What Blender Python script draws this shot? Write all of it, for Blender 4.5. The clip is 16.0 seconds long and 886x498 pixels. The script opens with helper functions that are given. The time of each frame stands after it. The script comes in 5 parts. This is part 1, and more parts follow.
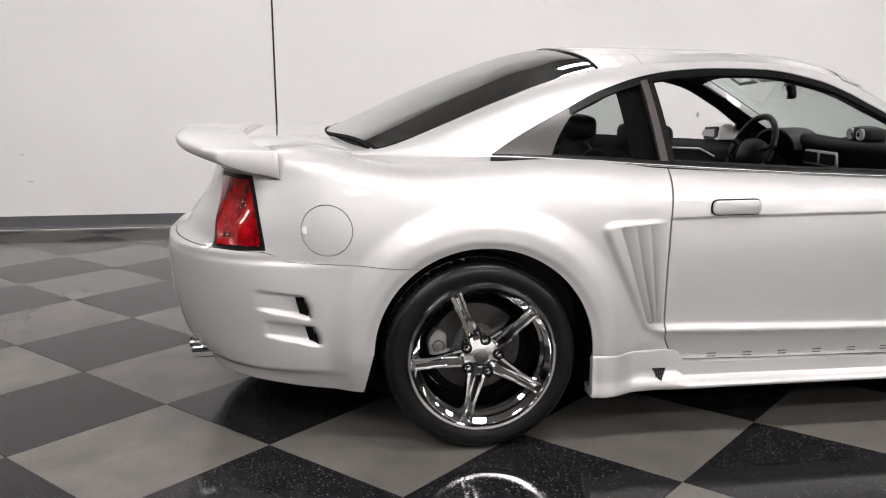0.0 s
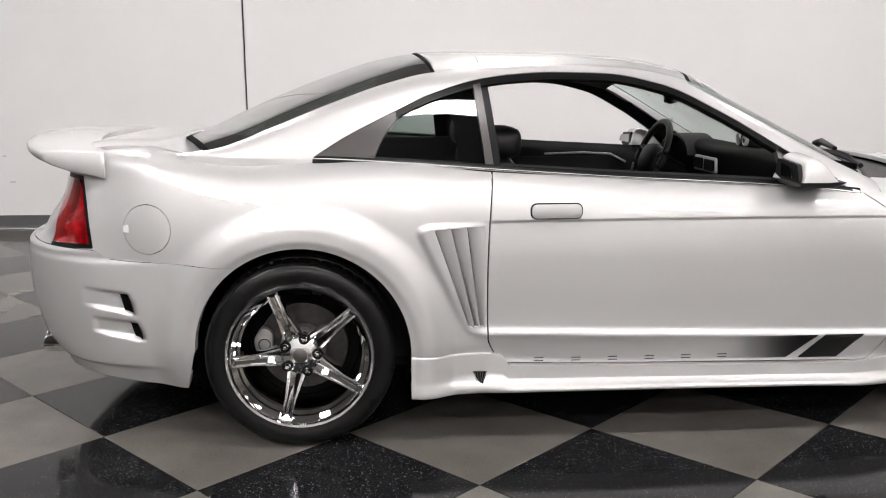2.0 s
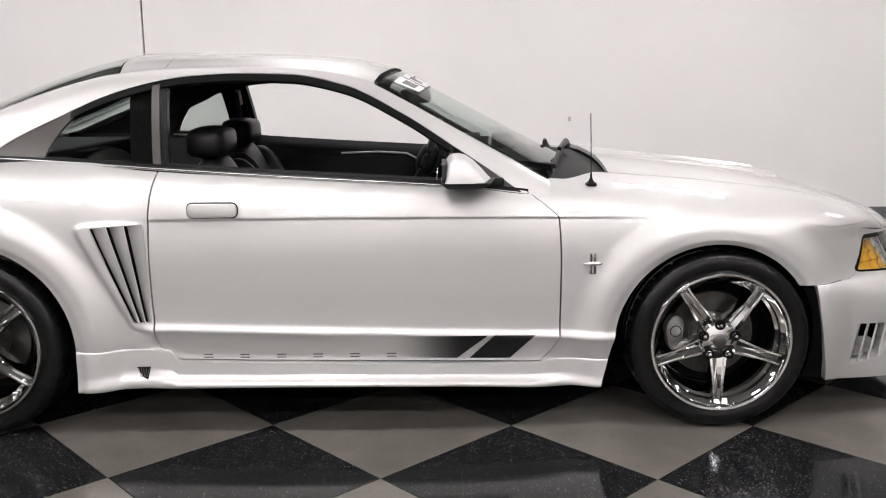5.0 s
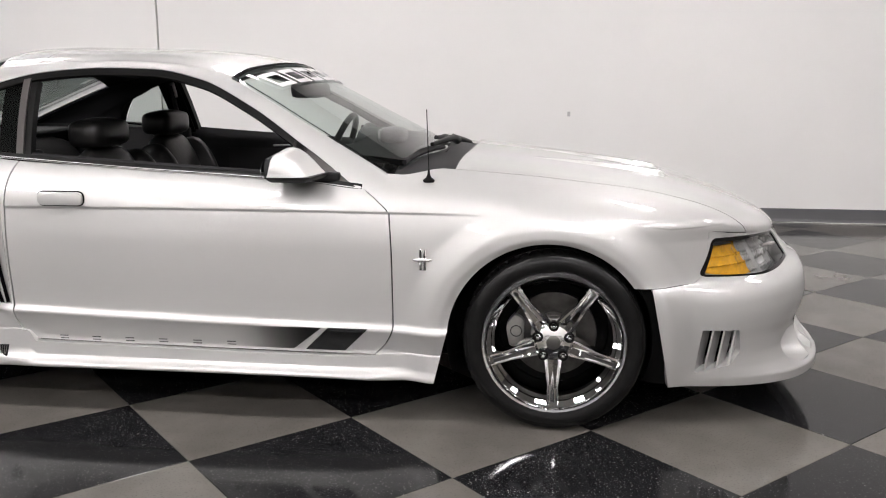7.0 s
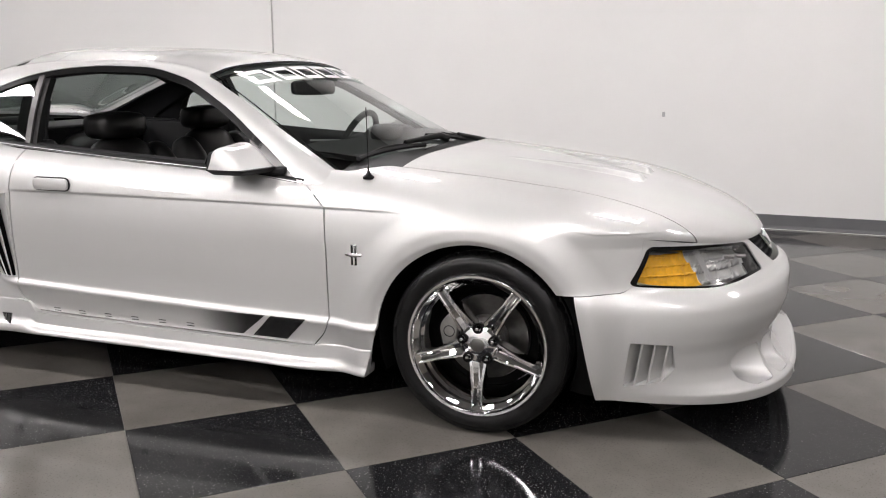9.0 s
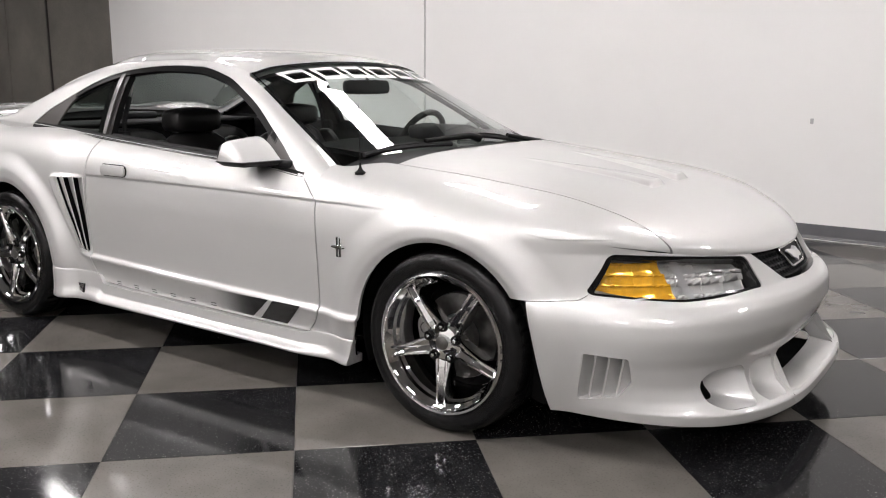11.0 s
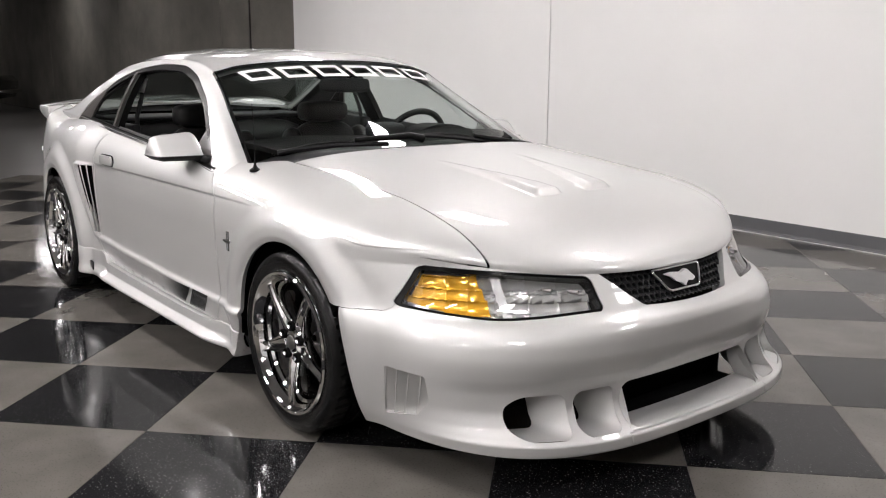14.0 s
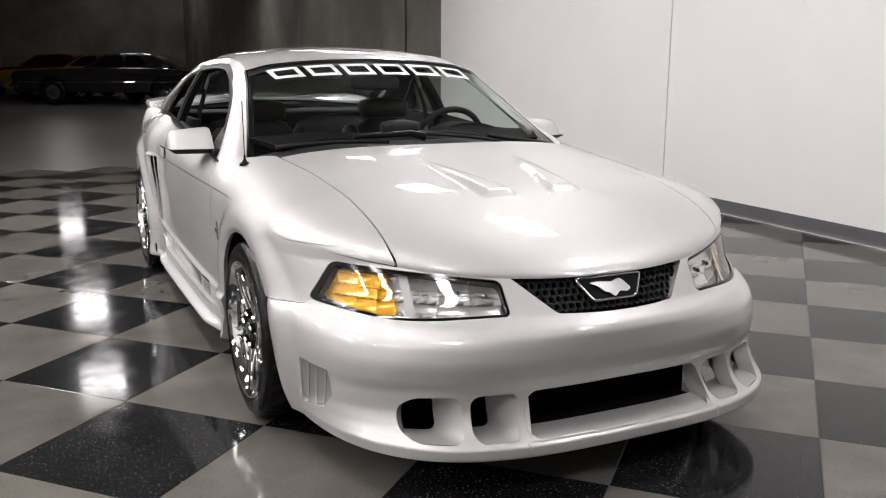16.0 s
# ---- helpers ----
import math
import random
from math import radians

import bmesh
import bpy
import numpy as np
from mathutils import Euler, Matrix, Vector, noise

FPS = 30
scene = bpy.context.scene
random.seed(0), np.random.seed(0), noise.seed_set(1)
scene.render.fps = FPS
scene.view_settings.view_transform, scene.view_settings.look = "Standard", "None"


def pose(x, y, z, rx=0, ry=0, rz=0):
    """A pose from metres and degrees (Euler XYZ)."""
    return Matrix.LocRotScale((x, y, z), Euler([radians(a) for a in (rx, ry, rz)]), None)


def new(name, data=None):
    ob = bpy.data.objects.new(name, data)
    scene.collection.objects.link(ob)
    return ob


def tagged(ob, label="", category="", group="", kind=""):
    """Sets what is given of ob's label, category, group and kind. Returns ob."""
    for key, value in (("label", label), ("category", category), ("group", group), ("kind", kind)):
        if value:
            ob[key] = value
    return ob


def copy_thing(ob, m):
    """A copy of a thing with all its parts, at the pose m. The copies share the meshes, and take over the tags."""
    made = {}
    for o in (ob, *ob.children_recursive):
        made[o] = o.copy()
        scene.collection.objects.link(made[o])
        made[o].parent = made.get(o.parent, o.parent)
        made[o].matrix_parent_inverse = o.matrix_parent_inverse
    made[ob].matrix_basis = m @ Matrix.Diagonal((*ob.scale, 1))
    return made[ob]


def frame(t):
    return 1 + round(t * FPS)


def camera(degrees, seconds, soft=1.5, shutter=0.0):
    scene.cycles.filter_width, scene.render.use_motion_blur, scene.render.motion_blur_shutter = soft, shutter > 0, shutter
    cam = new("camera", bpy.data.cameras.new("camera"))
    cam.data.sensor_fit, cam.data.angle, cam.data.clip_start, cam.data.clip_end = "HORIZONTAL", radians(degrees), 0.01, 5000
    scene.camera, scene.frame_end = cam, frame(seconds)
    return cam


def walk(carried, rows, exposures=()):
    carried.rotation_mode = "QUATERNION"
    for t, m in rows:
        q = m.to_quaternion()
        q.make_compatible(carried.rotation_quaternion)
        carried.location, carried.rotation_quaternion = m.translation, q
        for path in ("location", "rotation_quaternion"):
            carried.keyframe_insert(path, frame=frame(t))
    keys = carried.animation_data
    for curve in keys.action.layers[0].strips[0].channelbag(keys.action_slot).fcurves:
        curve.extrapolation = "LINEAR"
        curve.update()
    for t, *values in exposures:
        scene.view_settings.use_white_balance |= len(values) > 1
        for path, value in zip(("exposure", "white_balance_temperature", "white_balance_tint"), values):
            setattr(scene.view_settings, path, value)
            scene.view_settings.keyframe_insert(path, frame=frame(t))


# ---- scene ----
cam = camera(53.8, 16.0, soft=1.1)
# seconds, eye (x, y, z), turn to the left, tilt up, roll
ROWS = [
    (0.0, -0.476, -3.590, 1.216, -7.51, -11.15, 0.37),
    (0.5, -0.293, -3.622, 1.214, -6.29, -11.11, 0.37),
    (1.0, -0.099, -3.653, 1.212, -5.28, -11.00, 0.39),
    (1.5, 0.105, -3.679, 1.210, -4.61, -10.95, 0.42),
    (2.0, 0.309, -3.701, 1.204, -3.47, -10.76, 0.32),
    (2.5, 0.515, -3.719, 1.189, -2.62, -10.45, 0.25),
    (3.0, 0.726, -3.728, 1.206, -2.00, -10.79, 0.18),
    (3.5, 0.946, -3.743, 1.208, -1.65, -10.68, 0.22),
    (4.0, 1.160, -3.756, 1.212, -1.59, -10.79, 0.39),
    (4.5, 1.384, -3.769, 1.212, -1.17, -10.81, 0.47),
    (5.0, 1.608, -3.778, 1.208, -0.28, -10.91, 0.46),
    (7.5, 2.755, -3.728, 1.218, 9.85, -11.49, 0.09),
    (8.0, 2.967, -3.686, 1.221, 13.45, -11.47, 0.03),
    (8.5, 3.182, -3.630, 1.220, 16.31, -11.52, 0.01),
    (11.0, 4.179, -3.199, 1.199, 34.64, -11.22, -0.23),
    (11.5, 4.351, -3.062, 1.208, 38.40, -11.46, -0.19),
    (12.0, 4.515, -2.914, 1.218, 40.73, -11.59, -0.09),
    (12.5, 4.679, -2.750, 1.220, 43.04, -11.63, 0.03),
    (13.0, 4.828, -2.587, 1.219, 45.68, -11.65, -0.03),
    (13.5, 4.970, -2.420, 1.222, 49.11, -11.65, -0.15),
    (14.0, 5.105, -2.241, 1.224, 51.43, -11.65, -0.27),
    (14.5, 5.238, -2.073, 1.231, 54.06, -11.75, -0.25),
    (15.0, 5.354, -1.903, 1.232, 57.95, -11.75, -0.30),
    (15.5, 5.458, -1.728, 1.234, 61.76, -11.81, -0.26),
    (16.0, 5.558, -1.541, 1.240, 64.43, -11.97, -0.24),
]
EXPOSURE = 0.0
walk(cam, [(t, pose(x, y, z, 90 + tilt, roll, turn)) for t, x, y, z, turn, tilt, roll in ROWS], [(0.0, EXPOSURE), (16.0, EXPOSURE)])

# ---- world and lights: a windowless hall, lit by ceiling lights and added fill lamps ----
world = bpy.data.worlds.new("hall")
scene.world = world
world.use_nodes = True
world.node_tree.nodes["Background"].inputs[0].default_value = (0.9, 0.92, 1.0, 1)
world.node_tree.nodes["Background"].inputs[1].default_value = 0.0
CEILING = 3.4
LAMP_POWER = 16.0                   # watts a lamp gives off, before its share
LONG, SHORT = (1.2, 0.58), (0.80, 0.40)
# rows of lamps: across the hall, how bright, their size, along the hall
# rows at -7.6, -5.0, -3.5, 2.3, 2.5, 2.8 are unseen fill lamps, added for brightness
LAMP_ROWS = [(-7.6, 1.2, SHORT, (-1.9, 0.75, 3.4, 6.05)), (-5.0, 1.8, SHORT, (-1.9, 0.75)), (-5.0, 1.4, SHORT, (3.4, 6.05)), (-1.9, 1.15, SHORT, (-1.9, 0.75)), (-1.9, 1.1, SHORT, (3.4, 6.05)),
             (1.75, 0.95, SHORT, (-4.2, -1.6, 1.0, 3.6, 6.2)), (-3.5, 1.4, SHORT, (-3.2,)),
             (-1.0, 0.5, LONG, (-7.5,)), (-1.0, 0.8, LONG, (-11.8,)), (-1.1, 0.58, LONG, (-20.7,)), (2.5, 1.0, LONG, (-29.5,)), (2.3, 0.22, SHORT, (-8.2,)), (2.3, 0.45, SHORT, (-12.5,)), (2.8, 0.45, SHORT, (-17.5,))]

# ---- tools ----
def spline(*pts):
    """A smooth curve through (x, value) pairs."""
    xs = np.array([p[0] for p in pts], float)
    ys = np.array([p[1] for p in pts], float)
    d = np.diff(ys) / np.diff(xs)
    m = np.empty(len(xs))
    m[0], m[-1] = d[0], d[-1]
    for i in range(1, len(xs) - 1):
        m[i] = 0 if d[i - 1] * d[i] <= 0 else 2 * d[i - 1] * d[i] / (d[i - 1] + d[i])

    def f(x):
        x = np.clip(np.asarray(x, float), xs[0], xs[-1])
        i = np.clip(np.searchsorted(xs, x) - 1, 0, len(xs) - 2)
        h = xs[i + 1] - xs[i]
        t = (x - xs[i]) / h
        return ((2 * t**3 - 3 * t**2 + 1) * ys[i] + (t**3 - 2 * t**2 + t) * h * m[i]
                + (-2 * t**3 + 3 * t**2) * ys[i + 1] + (t**3 - t**2) * h * m[i + 1])
    return f


def step(a, b, x):
    t = np.clip((np.asarray(x, float) - a) / (b - a), 0, 1)
    return t * t * (3 - 2 * t)


def empty(name, at=(0, 0, 0)):
    ob = new(name)
    ob.location = at
    ob.empty_display_size = 0.1
    return ob


def part(name, bm, material, parent=None, label="", smooth=True):
    """Links a bmesh as one mesh object under a thing or a part."""
    me = bpy.data.meshes.new(name)
    if smooth:
        for f in bm.faces:
            f.smooth = True
    bm.to_mesh(me)
    bm.free()
    for m in (material if isinstance(material, (list, tuple)) else [material]):
        me.materials.append(m)
    ob = new(name, me)
    if parent is not None:
        ob.parent = parent
        ob.matrix_parent_inverse = parent_world(parent).inverted()
    if label:
        ob["label"] = label
    return ob


def parent_world(ob):
    m = ob.matrix_basis.copy()
    while ob.parent:
        m = ob.parent.matrix_basis @ ob.matrix_parent_inverse @ m
        ob = ob.parent
    return m


def sharpen(bm, degrees=35):
    for e in bm.edges:
        if len(e.link_faces) == 2 and e.calc_face_angle(0) > radians(degrees):
            e.smooth = False
    return bm


def clip(pts, faces, fields):
    """Cuts a mesh by the fields, one after the other: what stays has every field above zero."""
    pts = [tuple(p) for p in pts]
    fields = [list(f) for f in fields]
    for k in range(len(fields)):
        cache = {}
        f = fields[k]

        def cross(a, b):
            key = (a, b) if a < b else (b, a)
            if key not in cache:
                t = f[a] / (f[a] - f[b])
                cache[key] = len(pts)
                pts.append(tuple(pts[a][i] + t * (pts[b][i] - pts[a][i]) for i in range(3)))
                for g in fields:
                    g.append(g[a] + t * (g[b] - g[a]) if g is not f else 0.0)
            return cache[key]
        out = []
        for face in faces:
            vals = [f[i] > 0 for i in face]
            if all(vals):
                out.append(face)
            elif any(vals):
                poly = []
                for i, a in enumerate(face):
                    b = face[(i + 1) % len(face)]
                    if f[a] > 0:
                        poly.append(a)
                        if f[b] <= 0:
                            poly.append(cross(a, b))
                    elif f[b] > 0:
                        poly.append(cross(a, b))
                if len(poly) > 2:
                    out.append(poly)
        faces = out
    return pts, faces


def skin(surface, us, vs, keep=(), side=1, thick=0.0, centre=(1.2, 0, 0.55), lift=0.0, both=False, closed=False):
    """A bmesh of surface(u, v) on a grid, cut by the keep functions of (x, y, z); side -1 mirrors it across y = 0;
    thick turns its rims inwards; lift moves it along its normals."""
    uu, vv = np.meshgrid(us, vs, indexing="ij")
    p = np.stack(np.broadcast_arrays(*surface(uu, vv)), -1)
    nu, nv = p.shape[:2]
    flat = p.reshape(-1, 3)
    faces = [(i * nv + j, (i + 1) * nv + j, (i + 1) * nv + j + 1, i * nv + j + 1) for i in range(nu - 1) for j in range(nv - 1)]
    fields = [np.broadcast_to(np.asarray(k(flat[:, 0], flat[:, 1], flat[:, 2]), float), (len(flat),)).tolist() for k in keep]
    pts, faces = clip(flat.tolist(), faces, fields)
    bm = bmesh.new()
    used = {}
    for s in ((1, -1) if both else (side,)):
        used = {}
        for face in faces:
            for i in face:
                if i not in used:
                    used[i] = bm.verts.new((pts[i][0], pts[i][1] * s, pts[i][2]))
            try:
                bm.faces.new([used[i] for i in (face if s > 0 else reversed(face))])
            except ValueError:
                pass
    bmesh.ops.remove_doubles(bm, verts=bm.verts, dist=0.00005)
    bmesh.ops.dissolve_degenerate(bm, edges=bm.edges, dist=0.00005)
    bm.normal_update()
    c = Vector(centre)
    if sum(f.normal.dot(f.calc_center_median() - c) * f.calc_area() for f in bm.faces) < 0:
        bmesh.ops.reverse_faces(bm, faces=bm.faces)
        bm.normal_update()
    if lift:
        for v, n in [(v, v.normal.copy()) for v in bm.verts]:
            v.co += n * lift
        bm.normal_update()
    if thick:
        rim(bm, thick)
    return bm


def rim(bm, thick):
    """Folds the open edges inwards, so that a panel shows its thickness."""
    edges = [e for e in bm.edges if e.is_boundary]
    normals = {v: v.normal.copy() for e in edges for v in e.verts}
    out = bmesh.ops.extrude_edge_only(bm, edges=edges)
    fresh = [g for g in out["geom"] if isinstance(g, bmesh.types.BMVert)]
    near = {}
    for e in edges:
        e.smooth = False
    for v in fresh:
        for e in v.link_edges:
            o = e.other_vert(v)
            if o in normals:
                v.co = o.co - normals[o] * thick
                break


def join(*bms):
    """One bmesh out of several."""
    out = bms[0]
    for bm in bms[1:]:
        me = bpy.data.meshes.new("tmp")
        bm.to_mesh(me)
        bm.free()
        out.from_mesh(me)
        bpy.data.meshes.remove(me)
    return out


def box(x0, x1, y0, y1, z0, z1, bevel=0.0, segments=2):
    bm = bmesh.new()
    bmesh.ops.create_cube(bm, size=1)
    for v in bm.verts:
        v.co = ((x0 + x1) / 2 + v.co.x * (x1 - x0), (y0 + y1) / 2 + v.co.y * (y1 - y0), (z0 + z1) / 2 + v.co.z * (z1 - z0))
    if bevel:
        bmesh.ops.bevel(bm, geom=bm.edges[:], offset=bevel, segments=segments, affect="EDGES", profile=0.5)
        sharpen(bm, 50)
    return bm


def turned(profile, n=64, m=Matrix()):
    """A solid of revolution round the y axis from (radius, y) pairs."""
    bm = bmesh.new()
    rings = []
    for r, y in profile:
        if r < 1e-6:
            rings.append([bm.verts.new(m @ Vector((0, y, 0)))])
        else:
            rings.append([bm.verts.new(m @ Vector((r * math.cos(2 * math.pi * i / n), y, r * math.sin(2 * math.pi * i / n)))) for i in range(n)])
    for a, b in zip(rings, rings[1:]):
        for i in range(n):
            j = (i + 1) % n
            q = [a[i % len(a)], a[j % len(a)], b[j % len(b)], b[i % len(b)]]
            q = list(dict.fromkeys(q))
            if len(q) > 2:
                bm.faces.new(q)
    bmesh.ops.recalc_face_normals(bm, faces=bm.faces)
    return sharpen(bm, 32)


def tube(points, radius, n=10, closed=False, taper=None):
    """A round bar along points."""
    bm = bmesh.new()
    pts = [Vector(p) for p in points]
    rings = []
    for i, p in enumerate(pts):
        a = pts[i - 1] if i or closed else p
        b = pts[(i + 1) % len(pts)] if i < len(pts) - 1 or closed else p
        d = (b - a).normalized()
        up = Vector((0, 0, 1)) if abs(d.z) < 0.9 else Vector((1, 0, 0))
        e1 = d.cross(up).normalized()
        e2 = d.cross(e1)
        r = radius if taper is None else radius * taper[i]
        rings.append([bm.verts.new(p + r * (math.cos(2 * math.pi * k / n) * e1 + math.sin(2 * math.pi * k / n) * e2)) for k in range(n)])
    for a, b in list(zip(rings, rings[1:])) + ([(rings[-1], rings[0])] if closed else []):
        for k in range(n):
            bm.faces.new((a[k], a[(k + 1) % n], b[(k + 1) % n], b[k]))
    if not closed:
        bm.faces.new(rings[0])
        bm.faces.new(rings[-1][::-1])
    bmesh.ops.recalc_face_normals(bm, faces=bm.faces)
    return sharpen(bm, 50)


def moved(bm, m):
    bmesh.ops.transform(bm, matrix=m, verts=bm.verts)
    return bm


def prism(outline, depth, m=Matrix(), bevel=0.0):
    """A flat outline of (x, y) pairs, raised by depth along z, posed by m."""
    bm = bmesh.new()
    face = bm.faces.new([bm.verts.new((x, y, 0)) for x, y in outline])
    out = bmesh.ops.extrude_face_region(bm, geom=[face])
    for g in out["geom"]:
        if isinstance(g, bmesh.types.BMVert):
            g.co.z += depth
    bmesh.ops.recalc_face_normals(bm, faces=bm.faces)
    if bevel:
        bmesh.ops.bevel(bm, geom=bm.edges[:], offset=bevel, segments=2, affect="EDGES", profile=0.5)
    bmesh.ops.transform(bm, matrix=m, verts=bm.verts)
    return sharpen(bm, 40)


def rounded(points, radius, n=5):
    """The outline with its corners rounded."""
    out = []
    k = len(points)
    for i in range(k):
        p, a, b = Vector(points[i]), Vector(points[i - 1]), Vector(points[(i + 1) % k])
        r = min(radius, (a - p).length * 0.45, (b - p).length * 0.45)
        s, e = p + (a - p).normalized() * r, p + (b - p).normalized() * r
        for j in range(n + 1):
            t = j / n
            q = (1 - t) ** 2 * s + 2 * t * (1 - t) * p + t * t * e
            out.append((q.x, q.y))
    return out


def cushion(x0, x1, y0, y1, z0, z1, bevel=0.04, puff=0.02, cuts=5):
    """A soft padded block."""
    bm = box(x0, x1, y0, y1, z0, z1)
    bmesh.ops.subdivide_edges(bm, edges=bm.edges[:], cuts=cuts, use_grid_fill=True)
    c = Vector(((x0 + x1) / 2, (y0 + y1) / 2, (z0 + z1) / 2))
    h = Vector(((x1 - x0) / 2, (y1 - y0) / 2, (z1 - z0) / 2))
    for v in bm.verts:
        d = v.co - c
        q = [max(-1, min(1, d[i] / h[i])) for i in range(3)]
        for i in range(3):
            j, k = (i + 1) % 3, (i + 2) % 3
            d[i] = h[i] * q[i] * math.sqrt(max(0, 1 - bevel * 6 * (q[j] ** 4 + q[k] ** 4) / 2)) + puff * q[i] * (1 - q[j] ** 2) * (1 - q[k] ** 2)
        v.co = c + d
    return bm

# ---- materials ----
def material(name, color, rough=0.5, metal=0.0, coat=0.0, coat_rough=0.03, grain=0.0, grain_scale=200.0, bump=0.0, bump_scale=80.0,
             stain=0.0, stain_scale=3.0, spec=0.5, random_tint=0.0, rough_var=0.0, transmission=0.0, ior=1.45, emit=None, power=0.0, alpha=1.0):
    mat = bpy.data.materials.new(name)
    mat.use_nodes = True
    nt = mat.node_tree
    b = nt.nodes["Principled BSDF"]
    b.inputs["Base Color"].default_value = (*color, 1)
    b.inputs["Roughness"].default_value = rough
    b.inputs["Metallic"].default_value = metal
    b.inputs["Coat Weight"].default_value = coat
    b.inputs["Coat Roughness"].default_value = coat_rough
    b.inputs["Specular IOR Level"].default_value = spec
    b.inputs["Transmission Weight"].default_value = transmission
    b.inputs["IOR"].default_value = ior
    b.inputs["Alpha"].default_value = alpha
    if emit:
        b.inputs["Emission Color"].default_value = (*emit, 1)
        b.inputs["Emission Strength"].default_value = power
    where = nt.nodes.new("ShaderNodeTexCoord").outputs["Object"]

    def wave(scale, detail, rough_=0.6):
        n = nt.nodes.new("ShaderNodeTexNoise")
        nt.links.new(where, n.inputs["Vector"])
        n.inputs["Scale"].default_value, n.inputs["Detail"].default_value, n.inputs["Roughness"].default_value = scale, detail, rough_
        return n.outputs["Fac"]

    def mapped(socket, lo, hi, a=0.3, c=0.7):
        n = nt.nodes.new("ShaderNodeMapRange")
        nt.links.new(socket, n.inputs["Value"])
        for key, v in zip(("From Min", "From Max", "To Min", "To Max"), (a, c, lo, hi)):
            n.inputs[key].default_value = v
        return n.outputs["Result"]

    def times(a, c):
        n = nt.nodes.new("ShaderNodeMath")
        n.operation = "MULTIPLY"
        nt.links.new(a, n.inputs[0])
        nt.links.new(c, n.inputs[1])
        return n.outputs[0]
    factor = None
    for amount, scale, detail in ((grain, grain_scale, 2), (stain, stain_scale, 5)):
        if amount:
            f = mapped(wave(scale, detail), 1 - amount, 1 + amount)
            factor = f if factor is None else times(factor, f)
    if random_tint:
        info = nt.nodes.new("ShaderNodeObjectInfo")
        f = mapped(info.outputs["Random"], 1 - random_tint, 1 + random_tint, 0, 1)
        factor = f if factor is None else times(factor, f)
    if factor is not None:
        mul = nt.nodes.new("ShaderNodeVectorMath")
        mul.operation = "SCALE"
        mul.inputs[0].default_value = color
        nt.links.new(factor, mul.inputs["Scale"])
        nt.links.new(mul.outputs[0], b.inputs["Base Color"])
    if rough_var:
        nt.links.new(mapped(wave(6, 4), max(0.01, rough - rough_var), rough + rough_var), b.inputs["Roughness"])
    if bump:
        n = nt.nodes.new("ShaderNodeBump")
        n.inputs["Strength"].default_value = bump
        n.inputs["Distance"].default_value = 0.002
        nt.links.new(wave(bump_scale, 3), n.inputs["Height"])
        nt.links.new(n.outputs[0], b.inputs["Normal"])
    return mat


def floor_tile(name, base, fleck, dense):
    """Polished vinyl tile: mottled base with chips of another colour."""
    mat = material(name, base, rough=0.16, spec=0.22)
    nt = mat.node_tree
    b = nt.nodes["Principled BSDF"]
    geo = nt.nodes.new("ShaderNodeNewGeometry")
    info = nt.nodes.new("ShaderNodeObjectInfo")

    def noise_at(scale, detail):
        n = nt.nodes.new("ShaderNodeTexNoise")
        nt.links.new(geo.outputs["Position"], n.inputs["Vector"])
        n.inputs["Scale"].default_value, n.inputs["Detail"].default_value = scale, detail
        return n.outputs["Fac"]

    def ramp(sock, a, c, lo, hi):
        n = nt.nodes.new("ShaderNodeMapRange")
        nt.links.new(sock, n.inputs["Value"])
        for key, v in zip(("From Min", "From Max", "To Min", "To Max"), (a, c, lo, hi)):
            n.inputs[key].default_value = v
        return n.outputs["Result"]
    mix = nt.nodes.new("ShaderNodeMix")
    mix.data_type = "RGBA"
    mix.inputs["A"].default_value = (*base, 1)
    mix.inputs["B"].default_value = (*fleck, 1)
    nt.links.new(ramp(noise_at(150, 1), dense, dense + 0.03, 0, 1.0), mix.inputs["Factor"])
    cloud = nt.nodes.new("ShaderNodeMix")
    cloud.data_type, cloud.blend_type = "RGBA", "MULTIPLY"
    cloud.inputs["Factor"].default_value = 1
    nt.links.new(mix.outputs["Result"], cloud.inputs["A"])
    tint = nt.nodes.new("ShaderNodeMath")
    tint.operation = "MULTIPLY"
    blotch = nt.nodes.new("ShaderNodeMath")
    blotch.operation = "MULTIPLY"
    nt.links.new(ramp(noise_at(4.5, 7), 0.32, 0.68, 0.86, 1.10), blotch.inputs[0])
    nt.links.new(ramp(noise_at(1.3, 4), 0.35, 0.62, 0.84, 1.08), blotch.inputs[1])
    nt.links.new(blotch.outputs[0], tint.inputs[0])
    nt.links.new(ramp(info.outputs["Random"], 0, 1, 0.9, 1.1), tint.inputs[1])
    nt.links.new(tint.outputs[0], cloud.inputs["B"])
    nt.links.new(cloud.outputs["Result"], b.inputs["Base Color"])
    nt.links.new(ramp(noise_at(9, 5), 0.3, 0.7, 0.05, 0.15), b.inputs["Roughness"])
    bump = nt.nodes.new("ShaderNodeBump")
    bump.inputs["Strength"].default_value, bump.inputs["Distance"].default_value = 0.08, 0.002
    nt.links.new(noise_at(9, 4), bump.inputs["Height"])
    nt.links.new(bump.outputs[0], b.inputs["Normal"])
    return mat


